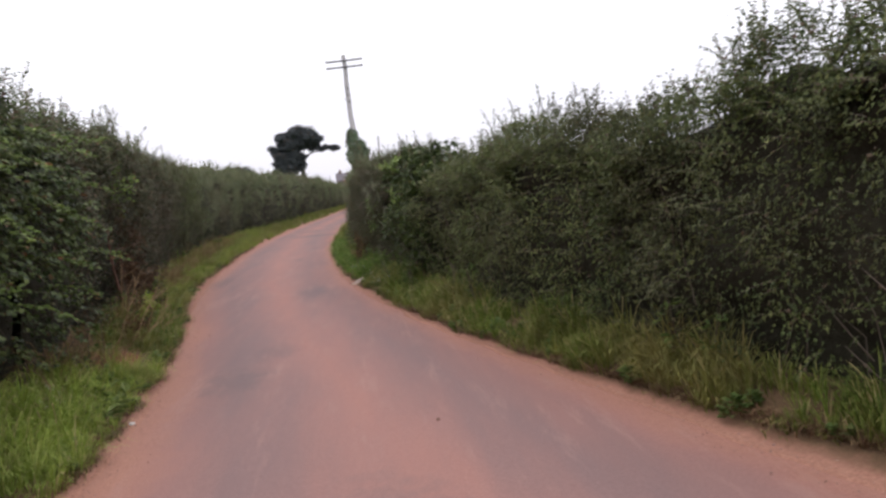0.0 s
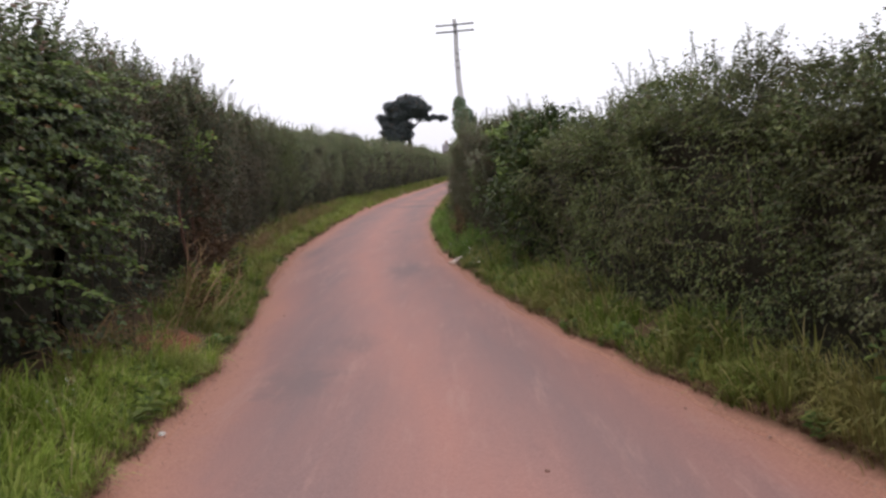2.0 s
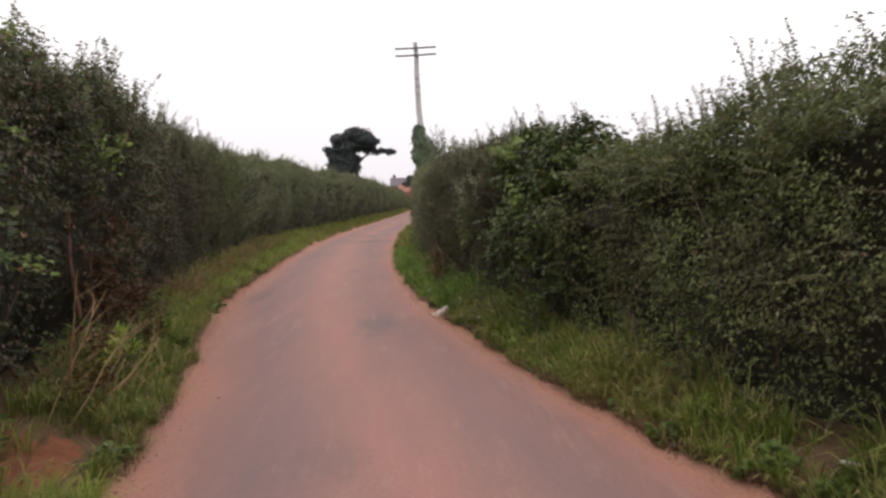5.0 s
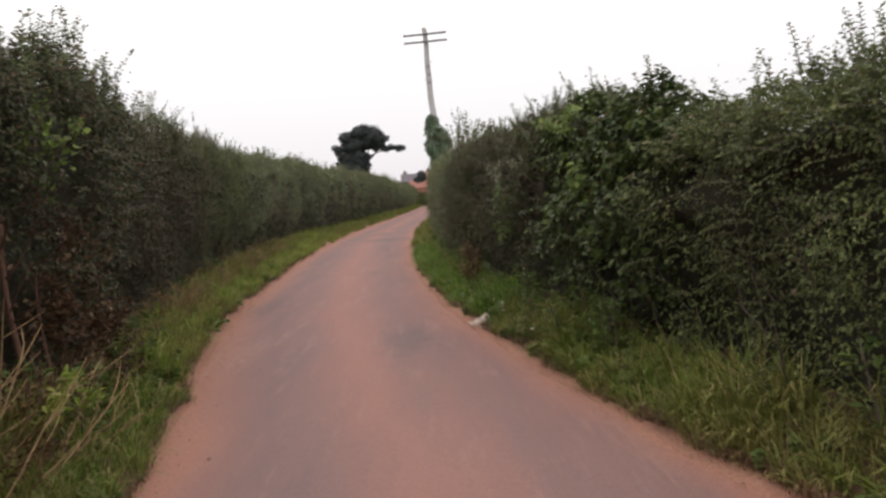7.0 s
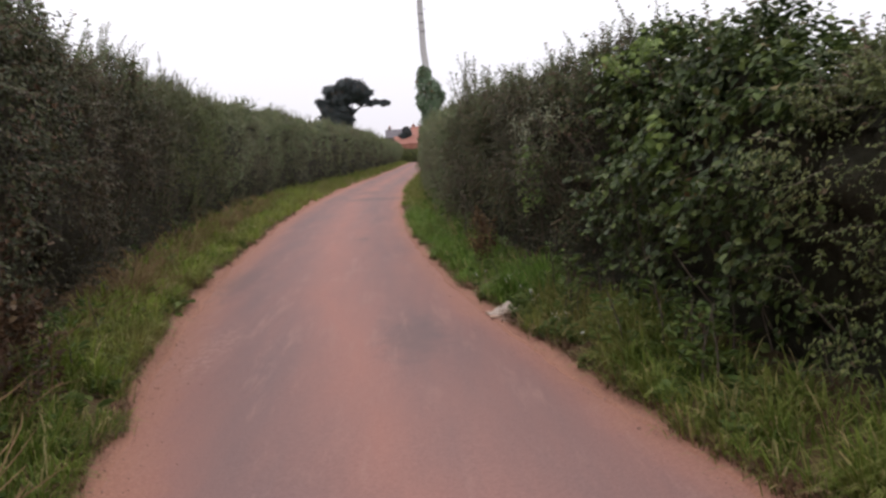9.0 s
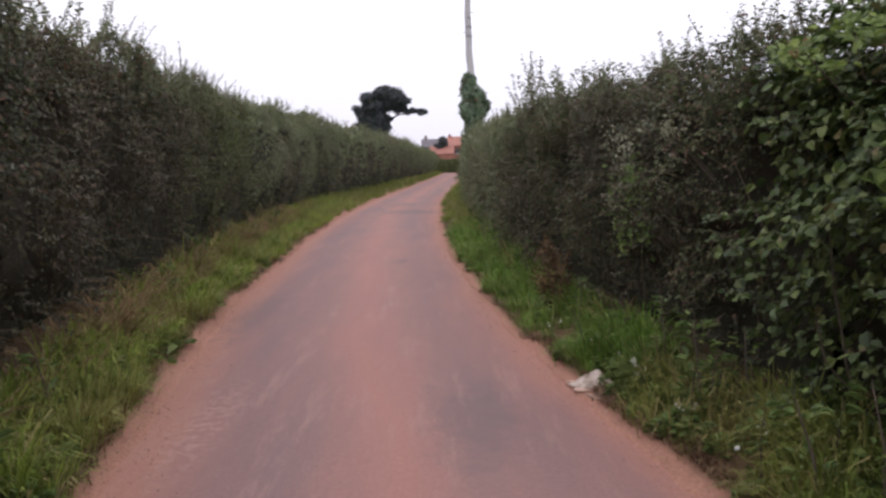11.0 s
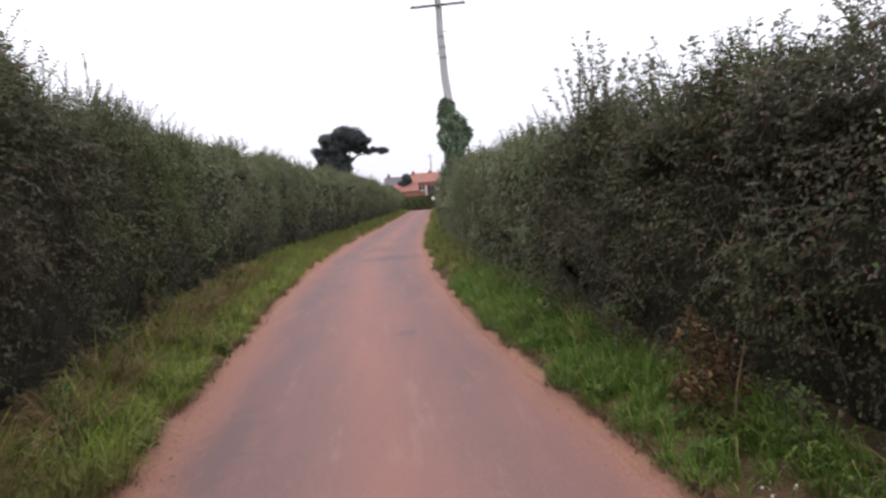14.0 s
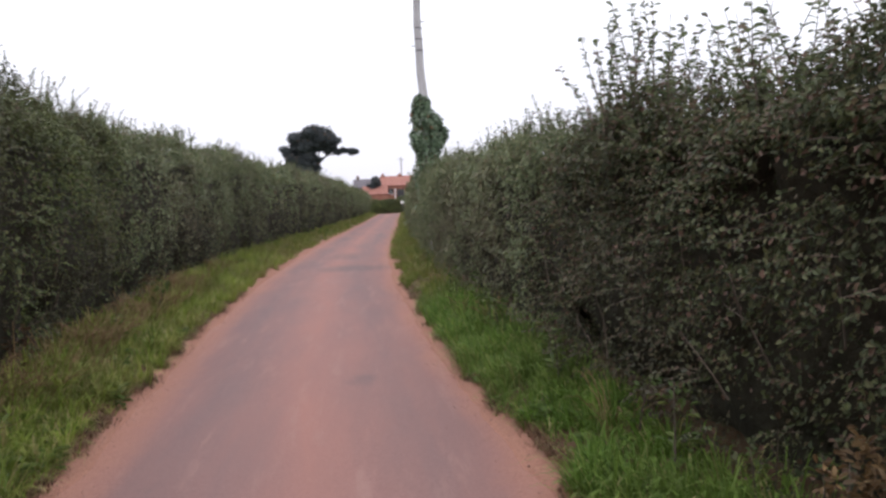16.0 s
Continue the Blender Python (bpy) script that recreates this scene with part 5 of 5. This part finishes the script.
def dead_sapling(x, y, height, r, seed, label):
    """A dead sapling: a bare stem with a few side twigs."""
    rng = np.random.RandomState(seed)
    ob = thing("dead_sapling", label, "sapling", (x, y, verge_z(x, y) - 0.03), "dead saplings")
    zs = np.linspace(0, height, 8)
    pts = np.c_[0.03 * np.sin(zs * 3 + seed) - 0.08 * zs, 0.16 * zs + 0.02 * np.sin(zs * 5), zs]
    mesh_object("stem", raw_mesh("stem", *tube_arrays(pts, np.linspace(r, r * 0.6, 8), 8), smooth=True), M_REDBARK, ob)
    for k in range(7):
        b = pts[1 + k % 6]
        e = b + [rng.uniform(0.0, 0.25), rng.uniform(-0.35, 0.3), rng.uniform(0.1, 0.45)]
        mesh_object("twig", raw_mesh("twig", *tube_arrays([b, (b + e) / 2 + rng.normal(0, 0.03, 3), e], [r * 0.3, r * 0.2, r * 0.08], 5), smooth=True), M_REDBARK, ob)


dead_sapling(-2.95, 12.4, 1.5, 0.028, 1, "reddish-brown bare dead sapling at a gap in the hedge")
dead_sapling(-2.9, 12.75, 1.2, 0.016, 2, "thin reddish-brown dead sapling in the hedge")
dead_sapling(-3.0, 13.3, 1.2, 0.016, 3, "thin reddish-brown dead sapling in the hedge")
clump("leafy_branch", "fresh yellow-green leaves at the hedge face", "branch", M_FRESH, (1.3, 14.6, 1.5), (0.15, 0.5, 0.6), 60, 0.11, 107, 0.85)
clump("bindweed", "light green climbing leaves over the hedge top", "climbing plant", M_FRESH, (1.25, 15.4, 2.25), (0.2, 0.6, 0.2), 300, 0.055, 115, 0.8)
clump("bindweed", "light green climbing leaves over the hedge", "climbing plant", M_FRESH, (-3.0, 13.4, 2.2), (0.18, 0.4, 0.5), 240, 0.06, 108, 0.85)


def tall_sprig(x, y, z, h, n, leaf, seed):
    """An untrimmed leafy sapling rising out of the hedge top."""
    rng = np.random.RandomState(seed)
    ob = thing("sapling", "untrimmed leafy sapling rising above the hedge", "sapling", (x, y, z), "untrimmed saplings")
    lb, la, ln = [], [], []
    for k in range(n):
        b0 = np.array([rng.normal(0, 0.13), rng.normal(0, 0.24), -0.25])
        top = np.array([b0[0] + rng.normal(0, 0.16), b0[1] + rng.normal(0, 0.22), h * rng.uniform(0.45, 1.0)])
        pts = np.array([b0, b0 * 0.5 + top * 0.5 + rng.normal(0, 0.03, 3), top])
        mesh_object("stem", raw_mesh("stem", *tube_arrays(pts, [0.006, 0.004, 0.0015], 4), smooth=True), M_TWIG, ob)
        m = int(h / leaf * 2.4)
        f = rng.uniform(0.2, 1, m)
        q = np.stack([np.interp(f, [0, 0.5, 1], pts[:, c]) for c in range(3)], -1)
        a = rng.uniform(0, 6.28, m)
        lb.append(q), la.append(np.stack([np.cos(a), np.sin(a), 0 * a + 0.4], -1)), ln.append(np.stack([-np.cos(a) * 0.5, -np.sin(a) * 0.5, 0 * a + 1], -1))
    b = np.concatenate(lb)
    mesh_object("foliage", raw_mesh("foliage", *leaf_arrays(rng, b, np.concatenate(ln), leaf * rng.uniform(0.6, 1.2, len(b)), 0.62, 0.0, 0.5, np.concatenate(la))), M_SHOOT, ob, kind="stuff")


tall_sprig(0.78, 23.4, 2.4, 0.95, 26, 0.052, 111)
tall_sprig(0.9, 22.3, 2.4, 0.5, 14, 0.052, 112)
tall_sprig(0.95, 21.4, 2.4, 0.55, 12, 0.06, 123)
tall_sprig(0.95, 19.6, 2.2, 0.5, 10, 0.055, 124)
tall_sprig(0.8, 24.2, 2.4, 0.5, 6, 0.065, 113)
tall_sprig(1.1, 20.6, 2.3, 0.5, 7, 0.06, 116)
tall_sprig(1.35, 18.6, 2.15, 0.35, 7, 0.055, 117)
tall_sprig(0.85, 29.2, 2.5, 0.5, 6, 0.06, 118)
tall_sprig(-3.2, 10.6, 2.9, 0.55, 9, 0.055, 119)
tall_sprig(-3.35, 12.2, 2.9, 0.5, 8, 0.06, 120)
tall_sprig(-4.25, 18.6, 2.9, 0.6, 8, 0.055, 121)
tall_sprig(-4.6, 21.0, 2.9, 0.45, 8, 0.055, 122)


# ---- litter and stones ----
def crumpled_sack():
    rng = np.random.RandomState(131)
    n, m = 26, 16
    u, w = np.meshgrid(np.linspace(-1, 1, n), np.linspace(-1, 1, m), indexing="ij")
    hump = np.clip(1 - u ** 2 * 0.8 - w ** 2 * 0.9, 0, 1) ** 0.6
    fold = 0.06 * (lumps(u * 3.1 + 5, w * 3.1) - 0.5) + 0.05 * np.abs(np.sin(u * 5 + w * 3 + 2 * lumps(u * 2, w * 2 + 9))) * hump + 0.03 * (lumps(u * 9, w * 9 + 4) - 0.5)
    x, y, z = u * 0.23 * (1 + 0.2 * lumps(w * 3, u + 4)), w * 0.13 * (1.25 - 0.4 * u) + 0.03 * np.sin(u * 4), 0.01 + 0.045 * hump + fold * (0.5 + 0.9 * hump)
    v = np.stack([x, y, np.maximum(z, 0.006)], -1).reshape(-1, 3)
    v2 = v * [1, 1, 0] + [0, 0, 0.001]
    i, j = np.meshgrid(np.arange(n - 1), np.arange(m - 1), indexing="ij")
    a = (i * m + j).ravel()
    q = np.stack([a, a + m, a + m + 1, a + 1], -1)
    k = n * m
    rim = [(r, 0) for r in range(n)] + [(n - 1, c) for c in range(1, m)] + [(r, m - 1) for r in range(n - 2, -1, -1)] + [(0, c) for c in range(m - 2, 0, -1)]
    e = np.array([r * m + c for r, c in rim])
    side = np.stack([np.roll(e, -1), e, e + k, np.roll(e, -1) + k], -1)
    ob = mesh_object("discarded_sack", raw_mesh("discarded_sack", np.concatenate([v, v2]), np.concatenate([q, q[:, ::-1] + k, side]), smooth=True), M_SACK)
    ob.matrix_basis = pose(0.59, 17.28, 0.02, 0, -2, -52)
    tagged(ob, "crumpled soiled white sack lying at the road edge", "litter")


def flat_scrap(name, x, y, z, a, b, rot, mat, label, category, seed, thick=0.012):
    rng = np.random.RandomState(seed)
    bm = bmesh.new()
    k = 9
    ang = np.sort(rng.uniform(0, 2 * np.pi, k))
    ring = [(math.cos(t) * a * rng.uniform(0.8, 1.1), math.sin(t) * b * rng.uniform(0.8, 1.1)) for t in ang]
    top = [bm.verts.new((px, py, thick + rng.uniform(0, thick * 0.8))) for px, py in ring]
    low = [bm.verts.new((px * 1.02, py * 1.02, 0.0)) for px, py in ring]
    bm.faces.new(top), bm.faces.new(low[::-1])
    for i in range(k):
        j = (i + 1) % k
        bm.faces.new((low[i], low[j], top[j], top[i]))
    bmesh.ops.recalc_face_normals(bm, faces=bm.faces)
    ob = part(name, bm, mat, None)
    ob.matrix_basis = pose(x, y, z, 0, 0, rot)
    tagged(ob, label, category)
    return ob


crumpled_sack()
flat_scrap("card_scrap", 0.36, 17.42, 0.015, 0.1, 0.035, 10, M_CARD, "torn strip of pale damp card", "litter", 1)
flat_scrap("card_scrap", 0.36, 17.18, 0.012, 0.085, 0.06, -15, M_CARD, "small torn piece of pale damp card", "litter", 2)
flat_scrap("card_scrap", 0.5, 16.98, 0.012, 0.17, 0.08, -40, M_CARD, "flattened piece of damp pinkish card", "litter", 3, 0.008)
flat_scrap("paper_scrap", -1.84, 8.45, 0.012, 0.045, 0.025, 20, M_PAPER, "crumpled scrap of white paper on the soil", "litter", 4, 0.01)
flat_scrap("paper_scrap", -1.66, 7.66, 0.008, 0.035, 0.025, 70, M_PAPER, "small scrap of white paper at the road edge", "litter", 5, 0.01)
flat_scrap("paper_scrap", 2.27, 9.25, 0.24, 0.06, 0.02, -30, M_PAPER, "scrap of white paper caught in the grass", "litter", 6, 0.01)
flat_scrap("paper_scrap", 3.2, 4.65, 0.012, 0.03, 0.02, 0, M_PAPER, "scrap of white paper at the road edge", "litter", 7, 0.01)
flat_scrap("paper_scrap", 0.8, 15.15, 0.26, 0.02, 0.012, 40, M_PAPER, "scrap of white paper caught in the grass", "litter", 8, 0.01)
flat_scrap("mud_clod", 0.99, 6.59, 0.006, 0.016, 0.011, 0, M_STONE, "small reddish clod on the tarmac", "clod", 9, 0.012)


def soil_patch():
    """Bare trodden red soil at the hedge foot."""
    n = 18
    g = np.linspace(-1, 1, n)
    x, y = np.meshgrid(-2.5 + g * 0.36, 10.1 + g * 0.8, indexing="ij")
    r = np.hypot(*np.meshgrid(g, g, indexing="ij")) + 0.25 * (lumps(x * 5, y * 5) - 0.5)
    z = bank_height(-1, x, y) + np.where(r < 0.9, 0.008, -0.03) + 0.03 * (lumps(x * 12, y * 12) - 0.5)
    i, j = np.meshgrid(np.arange(n - 1), np.arange(n - 1), indexing="ij")
    a = (i * n + j).ravel()
    me = raw_mesh("soil", np.stack([x, y, z], -1).reshape(-1, 3), np.stack([a, a + n, a + n + 1, a + 1], -1), smooth=True)
    tagged(mesh_object("soil", me, M_SOIL), "bare red soil patch at the hedge foot", "soil", kind="structure")


soil_patch()


def edge_stones():
    """Loose gravel and crumbs of soil strewn along both road edges."""
    rng = np.random.RandomState(151)
    v, q = [], []
    cube = np.array([[-1, -1, -1], [1, -1, -1], [1, 1, -1], [-1, 1, -1], [-0.7, -0.7, 1], [0.7, -0.7, 1], [0.7, 0.7, 1], [-0.7, 0.7, 1]], float)
    faces = np.array([[4, 5, 6, 7], [0, 1, 5, 4], [1, 2, 6, 5], [2, 3, 7, 6], [3, 0, 4, 7]])
    for k in range(3200):
        side = 1 if k % 2 else -1
        y = rng.uniform(3, 36)
        x = float(along(ROAD_R if side > 0 else ROAD_L, y)) - side * abs(rng.normal(0, 0.16)) + side * 0.05
        s = rng.uniform(0.002, 0.006) * (2.0 if rng.rand() < 0.03 else 1)
        p = cube * [s, s * rng.uniform(0.6, 1.2), s * 0.6] * rng.uniform(0.7, 1.2, (8, 3))
        a = rng.uniform(0, 6.28)
        p[:, :2] = p[:, :2] @ np.array([[np.cos(a), -np.sin(a)], [np.sin(a), np.cos(a)]])
        v.append(p + [x, y, 0.012])
        q.append(faces + 8 * k)
    tagged(mesh_object("gravel", raw_mesh("gravel", np.concatenate(v), np.concatenate(q)), M_STONE), "loose red grit along the road edges", "gravel", kind="stuff")


edge_stones()
